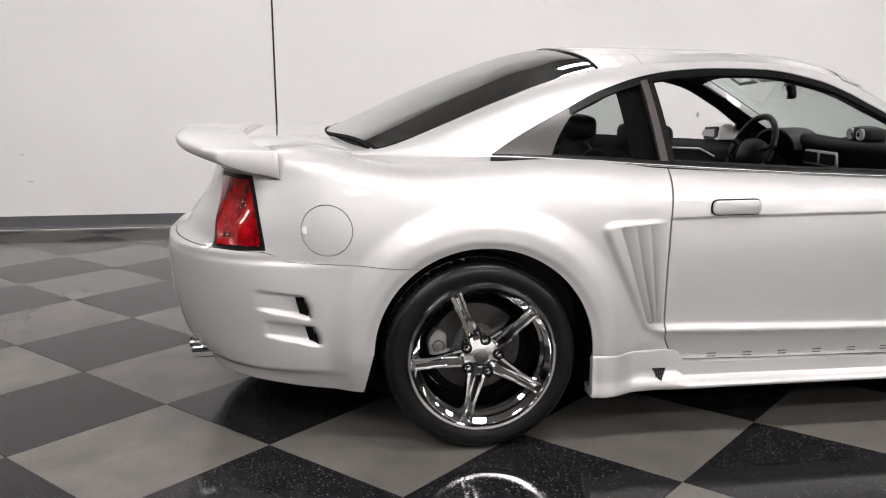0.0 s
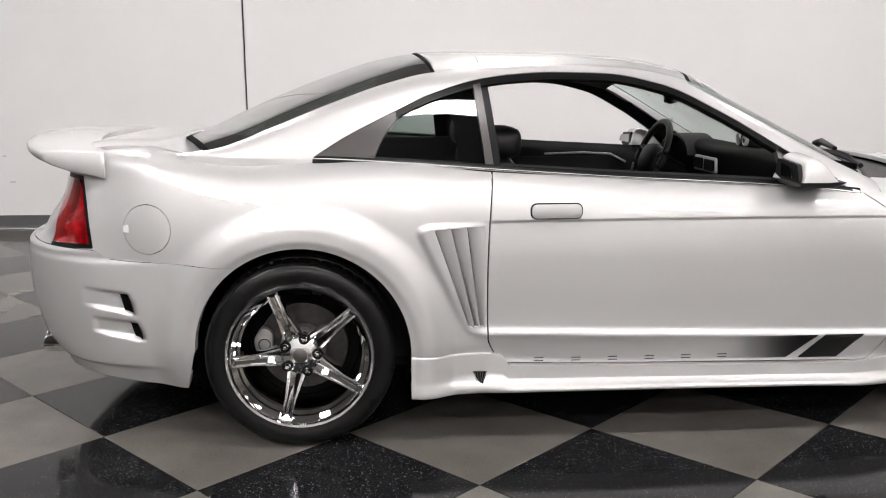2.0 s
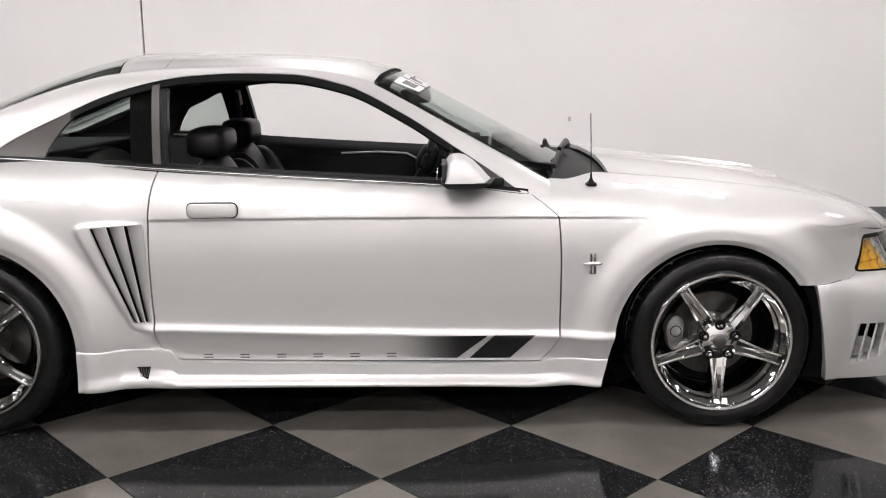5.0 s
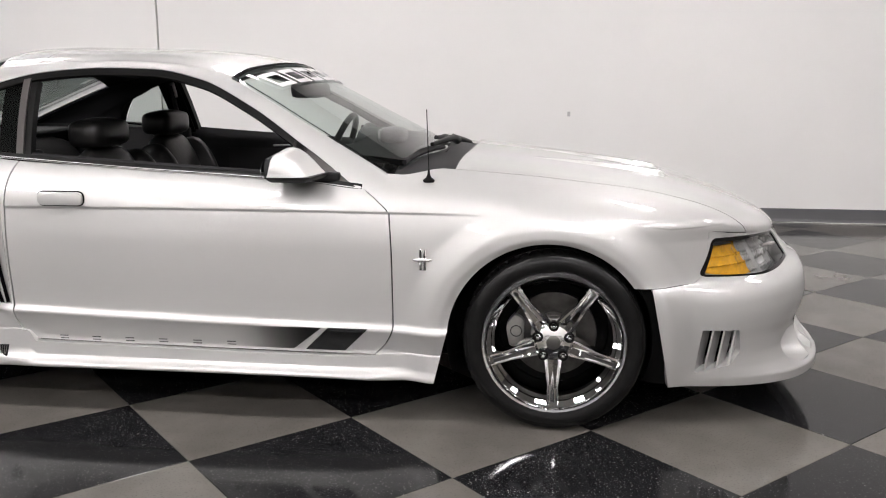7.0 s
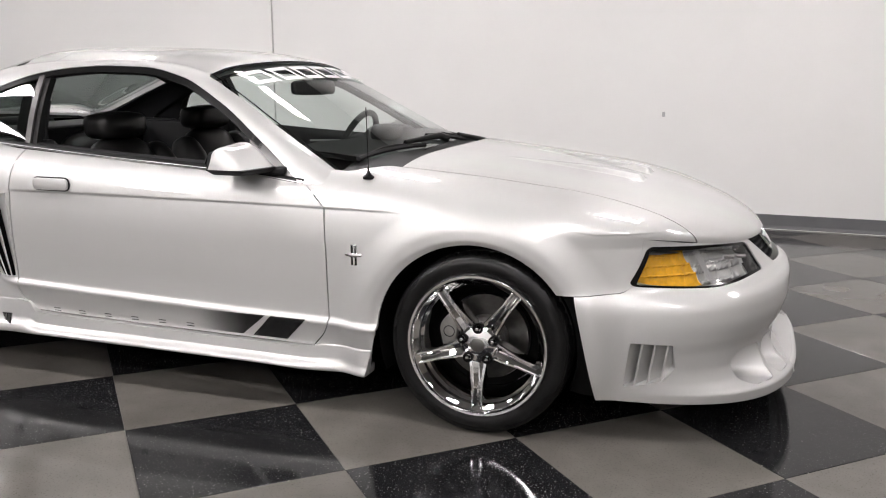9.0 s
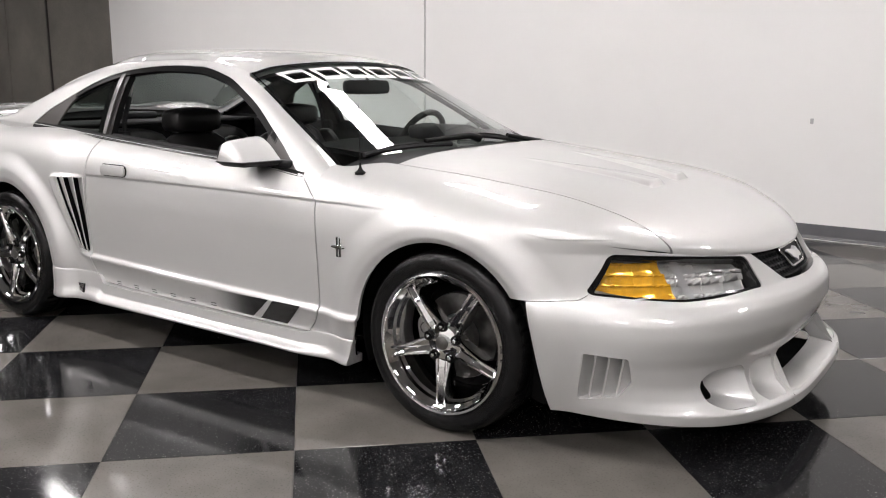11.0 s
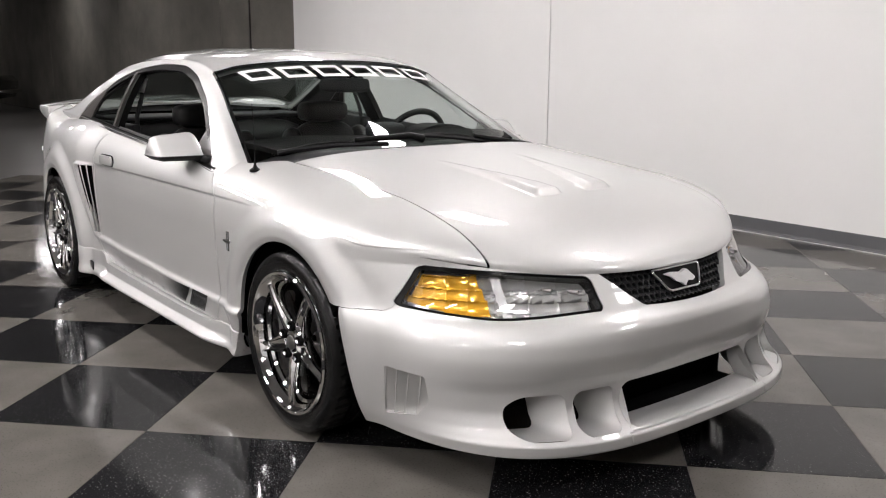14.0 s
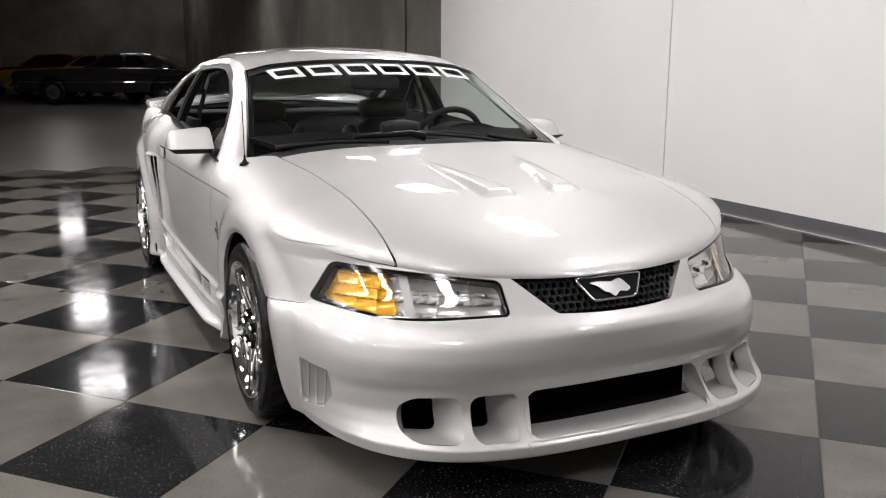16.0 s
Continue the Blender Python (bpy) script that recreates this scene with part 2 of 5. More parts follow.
SILVER = material("silver paint", (0.56, 0.557, 0.548), rough=0.52, metal=0.58, coat=1.0, coat_rough=0.010, grain=0.06, grain_scale=900)
CHROME = material("chrome", (0.82, 0.82, 0.82), rough=0.04, metal=1.0)
STEEL = material("brushed steel", (0.35, 0.34, 0.33), rough=0.35, metal=1.0, grain=0.2, grain_scale=60)
RUBBER = material("tyre rubber", (0.0065, 0.0065, 0.0065), rough=0.24, spec=0.24, bump=0.3, bump_scale=300, stain=0.2, stain_scale=8)
TRIM = material("black trim", (0.007, 0.007, 0.007), rough=0.35, spec=0.12, grain=0.1)
PLASTIC = material("matt black plastic", (0.010, 0.010, 0.011), rough=0.5, spec=0.25, bump=0.06, bump_scale=500)
GREYTRIM = material("grey plastic trim", (0.055, 0.051, 0.048), rough=0.3, grain=0.08, grain_scale=300)
LEATHER = material("black leather", (0.009, 0.0087, 0.0087), rough=0.36, spec=0.30, bump=0.35, bump_scale=220, stain=0.15, stain_scale=12)
DASHBLACK = material("black dashboard vinyl", (0.0035, 0.0035, 0.0035), rough=0.6, spec=0.06, bump=0.1, bump_scale=300)
CARPET = material("black carpet", (0.012, 0.012, 0.012), rough=0.95, bump=0.5, bump_scale=600)
# also the painted-in shade behind panel gaps, ducts, louvres and recesses
HIDDEN = material("black underbody, trim and gap shade", (0.004, 0.004, 0.004), rough=0.8, spec=0.05, stain=0.2)
WHITEWALL = material("white painted board", (0.80, 0.79, 0.78), rough=0.55, stain=0.02, stain_scale=1.2, bump=0.06, bump_scale=40)
CEILINGPAINT = material("grey painted ceiling", (0.24, 0.235, 0.23), rough=0.8, stain=0.1)
# pale colour for the light line on the skirting's glossy toe
TOE_GLINT = material("pale toe highlight", (0.55, 0.54, 0.52), rough=0.25, stain=0.2, stain_scale=4)
SEAM = material("dark joint", (0.02, 0.02, 0.02), rough=0.8)
VINYL = material("grey vinyl skirting", (0.12, 0.12, 0.125), rough=0.3, stain=0.1)
BLACKTILE = floor_tile("black vinyl tile", (0.011, 0.011, 0.012), (0.26, 0.26, 0.25), 0.685)
GREYTILE = floor_tile("grey vinyl tile", (0.118, 0.110, 0.099), (0.085, 0.079, 0.071), 0.63)


def thin_glass(name, tint, gloss=0.05, steep=4.0):
    """A pane: lets light through with a tint, and mirrors more at a slant."""
    mat = bpy.data.materials.new(name)
    mat.use_nodes = True
    nt = mat.node_tree
    nt.nodes.remove(nt.nodes["Principled BSDF"])
    clear, shine, mix = nt.nodes.new("ShaderNodeBsdfTransparent"), nt.nodes.new("ShaderNodeBsdfGlossy"), nt.nodes.new("ShaderNodeMixShader")
    clear.inputs["Color"].default_value = (*tint, 1)
    shine.inputs["Color"].default_value = (0.95, 0.95, 0.95, 1)
    shine.inputs["Roughness"].default_value = 0.01
    slant, power, scale = nt.nodes.new("ShaderNodeLayerWeight"), nt.nodes.new("ShaderNodeMath"), nt.nodes.new("ShaderNodeMapRange")
    slant.inputs["Blend"].default_value = 0.5
    power.operation = "POWER"
    power.inputs[1].default_value = steep
    nt.links.new(slant.outputs["Facing"], power.inputs[0])
    nt.links.new(power.outputs[0], scale.inputs["Value"])
    scale.inputs["To Min"].default_value, scale.inputs["To Max"].default_value = gloss, 0.85
    nt.links.new(scale.outputs["Result"], mix.inputs["Fac"])
    nt.links.new(clear.outputs[0], mix.inputs[1])
    nt.links.new(shine.outputs[0], mix.inputs[2])
    nt.links.new(mix.outputs[0], nt.nodes["Material Output"].inputs["Surface"])
    return mat


CLEAR = thin_glass("clear lens", (0.97, 0.97, 0.97), 0.06)
# stain noise in both lenses paints sparkle and facet glints, not dirt
AMBER = material("amber lens", (1.0, 0.52, 0.035), rough=0.16, metal=0.35, coat=1.0, bump=0.3, bump_scale=60, stain=0.25, stain_scale=30)
RED = material("red lens", (0.24, 0.003, 0.005), rough=0.08, coat=1.0, bump=0.9, bump_scale=55, stain=0.8, stain_scale=18)
REFLECTOR = material("lamp reflector", (0.93, 0.93, 0.92), rough=0.16, metal=0.5, bump=0.06, bump_scale=45)
BLACKDECAL = material("black vinyl decal", (0.012, 0.012, 0.012), rough=0.25, coat=0.5)
GREYDECAL = material("grey vinyl decal", (0.06, 0.06, 0.06), rough=0.4)
GAUGE = material("pale gauge face", (0.28, 0.28, 0.27), rough=0.3)
GLOSSBLACK = material("gloss black lamp surround", (0.006, 0.006, 0.006), rough=0.10, spec=0.3)
# dark colour stands in for a dim reflection in the mirrors
MIRROR = material("darkened mirror glass", (0.35, 0.36, 0.37), rough=0.0, metal=1.0)
SATIN = material("satin silver plastic", (0.45, 0.45, 0.45), rough=0.35, metal=0.5)
CONCRETE = material("raw concrete", (0.175, 0.163, 0.142), rough=0.85, grain=0.08, grain_scale=60, stain=0.28, stain_scale=0.9, bump=0.3, bump_scale=25)
SLAB = material("sealed concrete floor", (0.08, 0.076, 0.072), rough=0.34, spec=0.24, stain=0.15, stain_scale=0.5)


def fading_decal():
    """Black film whose edge thins out towards the rear of the car."""
    mat = material("fading black decal", (0.012, 0.012, 0.012), rough=0.25)
    nt = mat.node_tree
    sep = nt.nodes.new("ShaderNodeSeparateXYZ")
    geo = nt.nodes.new("ShaderNodeNewGeometry")
    nt.links.new(geo.outputs["Position"], sep.inputs[0])
    m = nt.nodes.new("ShaderNodeMapRange")
    m.interpolation_type = "SMOOTHSTEP"
    for key, v in zip(("From Min", "From Max", "To Min", "To Max"), (1.42, 1.74, 0.0, 0.95)):
        m.inputs[key].default_value = v
    nt.links.new(sep.outputs["X"], m.inputs["Value"])
    nt.links.new(m.outputs["Result"], nt.nodes["Principled BSDF"].inputs["Alpha"])
    return mat


FADING = fading_decal()

# ---- the hall ----
ANGLE = -1.65                       # the walls and tiles stand this far out of the car's line
HALL = pose(0, 0, 0, 0, 0, ANGLE)   # hall axes: along the white wall, and towards it
WALL_Y = 3.80


def hall_part(name, bm, mat, parent=None, label="", smooth=False):
    bmesh.ops.transform(bm, matrix=HALL, verts=bm.verts)
    return part(name, bm, mat, parent, label, smooth)


def hall_box(name, mat, x0, x1, y0, y1, z0, z1, label="", category="", bevel=0.0):
    return tagged(hall_part(name, box(x0, x1, y0, y1, z0, z1, bevel), mat), label, category, kind="structure")


TOP = CEILING
HIGH, EDGE = 6.2, -14.5              # the far end is higher, beyond this line along the hall
hall_box("ground", SLAB, -33.3, 14, -16, 8, -0.3, -0.003, "dark sealed concrete floor of the hall", "floor")
SEAM_X = -1.0
hall_box("wall_white_1", WHITEWALL, SEAM_X + 0.008, 9.0, WALL_Y, WALL_Y + 0.1, 0.0, TOP, "white painted partition wall panel behind the car", "wall", 0.003)
hall_box("wall_white_2", WHITEWALL, -6.16, SEAM_X - 0.008, WALL_Y + 0.002, WALL_Y + 0.102, 0.0, TOP, "white painted partition wall panel with a free end", "wall", 0.003)
hall_box("wall_joint", SEAM, SEAM_X - 0.03, SEAM_X + 0.03, WALL_Y + 0.03, WALL_Y + 0.09, 0.0, TOP, "dark open joint between two wall panels", "joint")
# skirting: a cove along the foot of the wall
bm = bmesh.new()
cove = [(0.0, 0.115), (-0.004, 0.116), (-0.006, 0.112), (-0.006, 0.03), (-0.010, 0.014), (-0.020, 0.005), (-0.034, 0.001), (0.0, 0.001)]
for x0, x1 in ((-6.16, SEAM_X - 0.002), (SEAM_X + 0.002, 9.0)):
    a, b = [[bm.verts.new((x, WALL_Y + y, z)) for y, z in cove] for x in (x0, x1)]
    for i in range(len(cove)):
        j = (i + 1) % len(cove)
        bm.faces.new((a[i], b[i], b[j], a[j]))
    bm.faces.new(a)
    bm.faces.new(b[::-1])
bmesh.ops.recalc_face_normals(bm, faces=bm.faces)
tagged(hall_part("skirting", bm, VINYL), "grey vinyl cove skirting along the white wall", "skirting", kind="structure")
# thin pale bead puts in the highlight along the toe of the cove
tagged(hall_part("trim", join(tube([(-6.16, WALL_Y - 0.036, 0.004), (SEAM_X - 0.002, WALL_Y - 0.036, 0.004)], 0.0045, 8), tube([(SEAM_X + 0.002, WALL_Y - 0.036, 0.004), (8.99, WALL_Y - 0.036, 0.004)], 0.0045, 8)), TOE_GLINT, smooth=True), "pale bead standing for the highlight along the skirting's toe", "trim", kind="structure")

# bare concrete wall, cast in panels with open joints, running off into the dark
edges = [-33, -26.7, -20.5, -14.5, -9.07, -7.94, -5.9]
concrete = tagged(empty("wall_concrete"), "bare grey cast concrete wall with vertical panel joints", "wall", kind="structure")
for a, b in zip(edges, edges[1:]):
    hall_part("panel", box(a + 0.012, b - 0.012, WALL_Y + 0.16, WALL_Y + 0.4, 0, HIGH if b < EDGE + 1 else TOP, 0.008, 1), CONCRETE, concrete)
hall_part("backing", join(box(-33, EDGE, WALL_Y + 0.2, WALL_Y + 0.45, 0, HIGH), box(EDGE, -5.9, WALL_Y + 0.2, WALL_Y + 0.45, 0, TOP)), SEAM, concrete)
hall_box("conduit", GREYTRIM, -7.92, -7.895, WALL_Y + 0.135, WALL_Y + 0.16, 0, TOP, "thin grey conduit up the concrete wall", "conduit")
hall_box("wall_far", CONCRETE, -33.3, -33, -16, 8, 0, HIGH, "dark far end wall of the hall", "wall")
hall_box("wall_south", CONCRETE, -33, 14, -16.3, -16, 0, HIGH, "bare wall on the far side of the hall", "wall")
# unseen white wall, added to throw light on the car's near side
hall_box("wall_behind", WHITEWALL, -4.0, 9.0, -9.1, -9.0, 0, TOP, "unseen white painted wall added to bounce light onto the car", "wall")
# unseen wall, grey so that the car's nose picks up less light
hall_box("wall_east", CONCRETE, 9.0, 9.1, -9.1, WALL_Y + 0.1, 0, TOP, "unseen concrete wall added to close the hall and dim the nose", "wall")
hall_box("ceiling_1", CEILINGPAINT, EDGE, 14, -16.3, 8, TOP, TOP + 0.15, "grey painted ceiling over the showroom", "ceiling")
hall_box("ceiling_2", CEILINGPAINT, -33.3, EDGE - 0.01, -16.3, 8, HIGH, HIGH + 0.15, "high dark ceiling over the far end of the hall", "ceiling")
hall_box("ceiling_drop", CEILINGPAINT, EDGE, EDGE + 0.1, -16.0, 8, TOP + 0.16, HIGH + 0.15, "upstand between the low and the high ceiling", "ceiling")

# small fittings and scuffs on the white wall
for x, z in ((2.61, 0.88),):
    plate = tagged(hall_part("wall_hook", join(box(x - 0.012, x + 0.012, WALL_Y - 0.004, WALL_Y, z - 0.02, z + 0.02, 0.002), box(x - 0.004, x + 0.004, WALL_Y - 0.02, WALL_Y - 0.004, z - 0.016, z - 0.006, 0.001)), SATIN), "small grey hook screwed to the white wall", "hook")

SCUFF = material("grey rubber scuff", (0.62, 0.61, 0.60), rough=0.6)
for x, z, w in ((-3.05, 0.62, 0.02), (-3.0, 0.40, 0.03)):
    tagged(hall_part("scuff", prism(rounded([(-w, -0.006), (w, -0.009), (w * 0.8, 0.008), (-w * 0.7, 0.006)], 0.004, 3), 0.0015, Matrix(((1, 0, 0, x), (0, 0, -1, WALL_Y + 0.002), (0, 1, 0, z), (0, 0, 0, 1)))), SCUFF), "faint grey rubber scuff on the white wall", "scuff", kind="structure")

# ceiling lights


def ceiling_light(x, y, lx, ly, diffuser):
    m = HALL @ pose(x, y, HIGH if x < -24 else TOP)
    lamp = empty("ceiling_light")
    lamp.matrix_basis = m
    body = box(-lx / 2 - 0.03, lx / 2 + 0.03, -ly / 2 - 0.03, ly / 2 + 0.03, -0.06, -0.0005, 0.006, 1)
    bmesh.ops.transform(body, matrix=m, verts=body.verts)
    part("frame", body, SATIN, lamp)
    glow = box(-lx / 2, lx / 2, -ly / 2, ly / 2, -0.072, -0.0605)
    bmesh.ops.transform(glow, matrix=m, verts=glow.verts)
    part("diffuser", glow, diffuser, lamp)
    if -24 < x < EDGE:
        for sx in (-1, 1):
            part("hanging_rod", tube([m @ Vector((sx * lx * 0.4, 0, -0.005)), m @ Vector((sx * lx * 0.4, 0, HIGH - TOP))], 0.006, 6), SATIN, lamp)
    tagged(lamp, "lit long white ceiling light with a metal frame, out of view", "lamp", "ceiling lights")


for y, bright, size, xs in LAMP_ROWS:
    lit = material("lit diffuser", (0.9, 0.9, 0.9), emit=(1.0, 0.955, 0.957), power=LAMP_POWER * bright / (size[0] * size[1]))
    for x in xs:
        ceiling_light(x, y, *size, lit)

# ---- the car: its forms ----
# x runs forwards from the rear axle, y to the car's left, z up
AXLE = 2.573
REAR_ARCH = (0.01, 0.325, 0.358)
FRONT_ARCH = (2.553, 0.312, 0.346)
X_FRONT, X_REAR = 2.80, -0.45       # where the ends begin to round off in plan

half_width = spline((-1.1, 0.80), (-0.65, 0.828), (-0.45, 0.858), (0.0, 0.904), (0.25, 0.917), (0.40, 0.918), (0.61, 0.894), (0.75, 0.895), (1.0, 0.900), (1.6, 0.897), (2.05, 0.885), (2.5, 0.872), (2.8, 0.868), (3.1, 0.862), (3.6, 0.86))
nose = spline((0.14, 3.59), (0.152, 3.612), (0.180, 3.612), (0.194, 3.590), (0.225, 3.548), (0.27, 3.524), (0.315, 3.528), (0.36, 3.550), (0.42, 3.57), (0.475, 3.571), (0.500, 3.562), (0.515, 3.541), (0.53, 3.523), (0.60, 3.475), (0.66, 3.435))
nose_power = spline((0.14, 3.1), (0.30, 2.8), (0.45, 2.4), (0.53, 2.0), (0.66, 1.9))
tail = spline((0.17, -0.955), (0.25, -1.0), (0.33, -1.058), (0.47, -1.092), (0.60, -1.10), (0.652, -1.092), (0.668, -1.060), (0.69, -1.030), (0.74, -0.995), (0.82, -0.935), (0.92, -0.895))
ring_top = spline((-1.1, 0.915), (-0.72, 0.905), (-0.42, 0.86), (-0.18, 0.75), (0.5, 0.70), (1.5, 0.68), (2.2, 0.655), (2.6, 0.662), (2.9, 0.690), (3.08, 0.688), (3.25, 0.660), (3.40, 0.630), (3.475, 0.622), (3.6, 0.622))
ring_low = spline((-1.1, 0.212), (-0.9, 0.218), (-0.38, 0.196), (-0.2, 0.18), (0.3, 0.165), (2.2, 0.16), (2.9, 0.155), (3.6, 0.145))
spine = spline((-1.1, 0.93), (-1.0, 0.955), (-0.9, 0.985), (-0.7, 1.015), (-0.52, 1.012), (-0.38, 0.985), (-0.25, 0.982), (0.1, 1.012), (0.2, 1.015), (0.65, 0.995), (1.0, 0.975), (1.5, 0.95), (2.0, 0.935), (2.3, 0.905), (2.6, 0.870), (2.9, 0.827), (3.1, 0.783), (3.3, 0.722), (3.40, 0.676), (3.44, 0.648), (3.462, 0.628), (3.6, 0.628))
crown_power = spline((-1.1, 4.6), (-0.3, 4.4), (0.6, 3.5), (1.5, 3.3), (2.2, 3.2), (2.8, 2.8), (3.2, 2.4), (3.45, 2.2))


def flare(x, z):
    """The swollen wheel arches, with a lip that turns in at the edge."""
    r1 = np.hypot(x - REAR_ARCH[0], (z - REAR_ARCH[1]) * 1.02)
    r2 = np.hypot(x - FRONT_ARCH[0], (z - FRONT_ARCH[1]) * 1.04)
    lip = (1 - step(0.364, 0.392, r1)) + (1 - step(0.352, 0.380, r2))
    return 0.026 * (1 - step(0.425, 0.515, r1)) + 0.024 * (1 - step(0.405, 0.510, r2)) - 0.008 * lip


side_form = spline((0.14, -0.075), (0.25, -0.030), (0.345, -0.006), (0.356, -0.0015), (0.362, -0.002), (0.378, -0.0125), (0.386, -0.0135), (0.55, -0.005), (0.70, 0.0), (0.80, 0.0), (1.0, 0.0))
plain_form = spline((0.14, -0.075), (0.25, -0.030), (0.345, -0.010), (0.45, -0.006), (0.55, -0.004), (0.70, 0.0), (0.80, 0.0), (1.0, 0.0))
bumper_form = spline((0.14, -0.055), (0.255, -0.030), (0.275, -0.006), (0.40, 0.0), (0.5, 0.004), (0.62, -0.004), (0.64, -0.012), (1.0, -0.012))
front_form = spline((0.14, -0.045), (0.25, -0.02), (0.40, 0.0), (0.485, 0.006), (0.505, 0.003), (0.516, -0.003), (0.55, -0.004), (0.70, 0.0), (1.0, 0.0))


def inside(points, x, z, r=0.0):
    """Signed distance to a convex outline (anticlockwise), positive inside; r rounds its corners."""
    d = np.full(np.broadcast(x, z).shape, 9.0)
    over = np.zeros(d.shape)
    for (ax, az), (bx, bz) in zip(points, points[1:] + points[:1]):
        n = math.hypot(bx - ax, bz - az)
        e = ((bx - ax) * (z - az) - (bz - az) * (x - ax)) / n
        d, over = np.minimum(d, e), over + np.minimum(e - r, 0) ** 2
    return np.where(d < r, r - np.sqrt(over), d)


POD = [(0.556, 0.366), (0.66, 0.366), (0.66, 0.760), (0.405, 0.757), (0.385, 0.735)]
LOUVRES = [(0.562, 0.402), (0.616, 0.402), (0.616, 0.742), (0.447, 0.738)]
SLOTS = [[(-0.735, 0.477), (-0.545, 0.452), (-0.565, 0.527), (-0.735, 0.543)], [(-0.70, 0.386), (-0.522, 0.362), (-0.535, 0.427), (-0.70, 0.440)]]


def details(x, z):
    """The raised frame of the side louvres and the grooves in the rear bumper."""
    up = 0.016 * step(0, 0.016, inside(POD, x, z, 0.03)) * (1 - np.clip((x - 0.49) / 0.122, 0, 1))
    for outline in SLOTS:
        up = up - 0.03 * step(0, 0.007, inside(outline, x, z)) * np.clip((x + 0.735) / 0.16, 0, 1)
    return up


def side_y(x, z, wide=1.0):
    """Half the width of the body at x and height z, before the ends round off."""
    fore, aft = step(2.85, 2.95, x), 1 - step(-0.62, -0.40, x)
    creased = step(0.57, 0.63, x) * (1 - step(2.26, 2.36, x))
    low = side_form(z + 0.028 * (x - 1.3) * step(0.3, 0.7, x)) * creased + plain_form(z) * (1 - creased)
    return half_width(x) + low * (1 - fore - aft) + front_form(z) * fore + bumper_form(z) * aft + wide * (flare(x, z) + details(x, z))


def plan(u, z, wide=1.0):
    """The plan at height z: u from -1 (tail, middle) over 0 to 1 (the side) to 2 (nose, middle)."""
    uf, ur, um = np.clip(u - 1, 0, 1), np.clip(-u, 0, 1), np.clip(u, 0, 1)
    pf, pr = nose_power(z), 2.5
    x = X_REAR + (X_FRONT - X_REAR) * um
    x = x + (nose(z) - X_FRONT) * np.sin(uf * np.pi / 2) ** (2 / pf) + (tail(z) - X_REAR) * np.sin(ur * np.pi / 2) ** (2 / pr)
    y = side_y(x, z, wide) * np.maximum(np.cos(uf * np.pi / 2), 1e-9) ** (2 / pf) * np.maximum(np.cos(ur * np.pi / 2), 1e-9) ** (2 / pr)
    return x, y


def x_of(u):
    return plan(u, 0.6)[0]


def ring(u, v):
    """The upright sides and ends of the body."""
    xn = x_of(u)
    z = ring_low(xn) + v * (ring_top(xn) - ring_low(xn))
    x, y = plan(u, z)
    return x, y, z


def crown(u, v):
    """The body above: shoulders, bonnet and boot lid; v from the sides to the middle."""
    xn = x_of(u)
    zt = ring_top(xn)
    x, y0 = plan(u, zt, 0.0)
    p = crown_power(x)
    a = v * np.pi / 2
    y = y0 * np.maximum(np.cos(a), 0) ** (2 / p)
    z = zt + (spine(x) - zt) * np.sin(a) ** (2 / p)
    t = np.clip((x - 2.48) / 0.52, 0, 1)
    wedge = step(0.0, 0.012, y - (0.19 - 0.125 * t)) * (1 - step(-0.035, 0.0, y - (0.225 - 0.03 * t))) * (1 - step(3.0, 3.012, x))
    y = y + (flare(x, z) + details(x, z)) * step(y0 - 0.28, y0 - 0.01, y)
    return x, y, z + 0.020 * t * wedge


def lean(x, z):
    """How far the rear haunch leans in above the flank."""
    h = np.clip(z - 0.66, 0, 0.4)
    return 0.8 * np.where(h < 0.2, h * h, 0.04 + 0.4 * (h - 0.2)) * step(-0.74, -0.64, x) * (1 - step(-0.1, 0.6, x)) * 0.75


def body(u, w):
    """Sides (w up to 1) and top (w from 1 to 2) in one."""
    a, b = ring(u, np.clip(w, 0, 1)), crown(u, np.clip(w - 1, 0, 1))
    x, y, z = (np.where(w <= 1, p, q) for p, q in zip(a, b))
    line = step(0.60, 0.66, x) * (1 - step(2.15, 2.36, x))      # the waist crease along door and wing
    h = z - (0.756 - 0.006 * ((x - 1.2) / 0.8) ** 2)
    dent = np.where(h > 0, 1 - step(0, 0.005, h), 1 - step(0, 0.13, -h))
    front = step(2.84, 3.0, x) * (1 - step(3.13, 3.2, x))       # the crease behind the headlamp
    g = z - (0.702 + 0.17 * np.clip(2.95 - x, 0, 1))
    fold = np.where(g > 0, 1 - step(0, 0.005, g), 1 - step(0, 0.09, -g))
    return x, y - (0.0055 * line * dent + 0.0022 * front * fold + lean(x, z)) * step(0.2, 0.7, y), z


U_REAR, U_MID, U_NOSE = np.linspace(-1, 0, 100), np.linspace(0, 1, 330), np.linspace(1, 2, 110)
U_ALL = np.concatenate([U_REAR, U_MID[1:], U_NOSE[1:]])
V_RING = np.linspace(0, 1, 96)
V_CROWN = np.linspace(0, 1, 96) ** 1.7
W_BODY = np.concatenate([V_RING, 1 + V_CROWN[1:]])

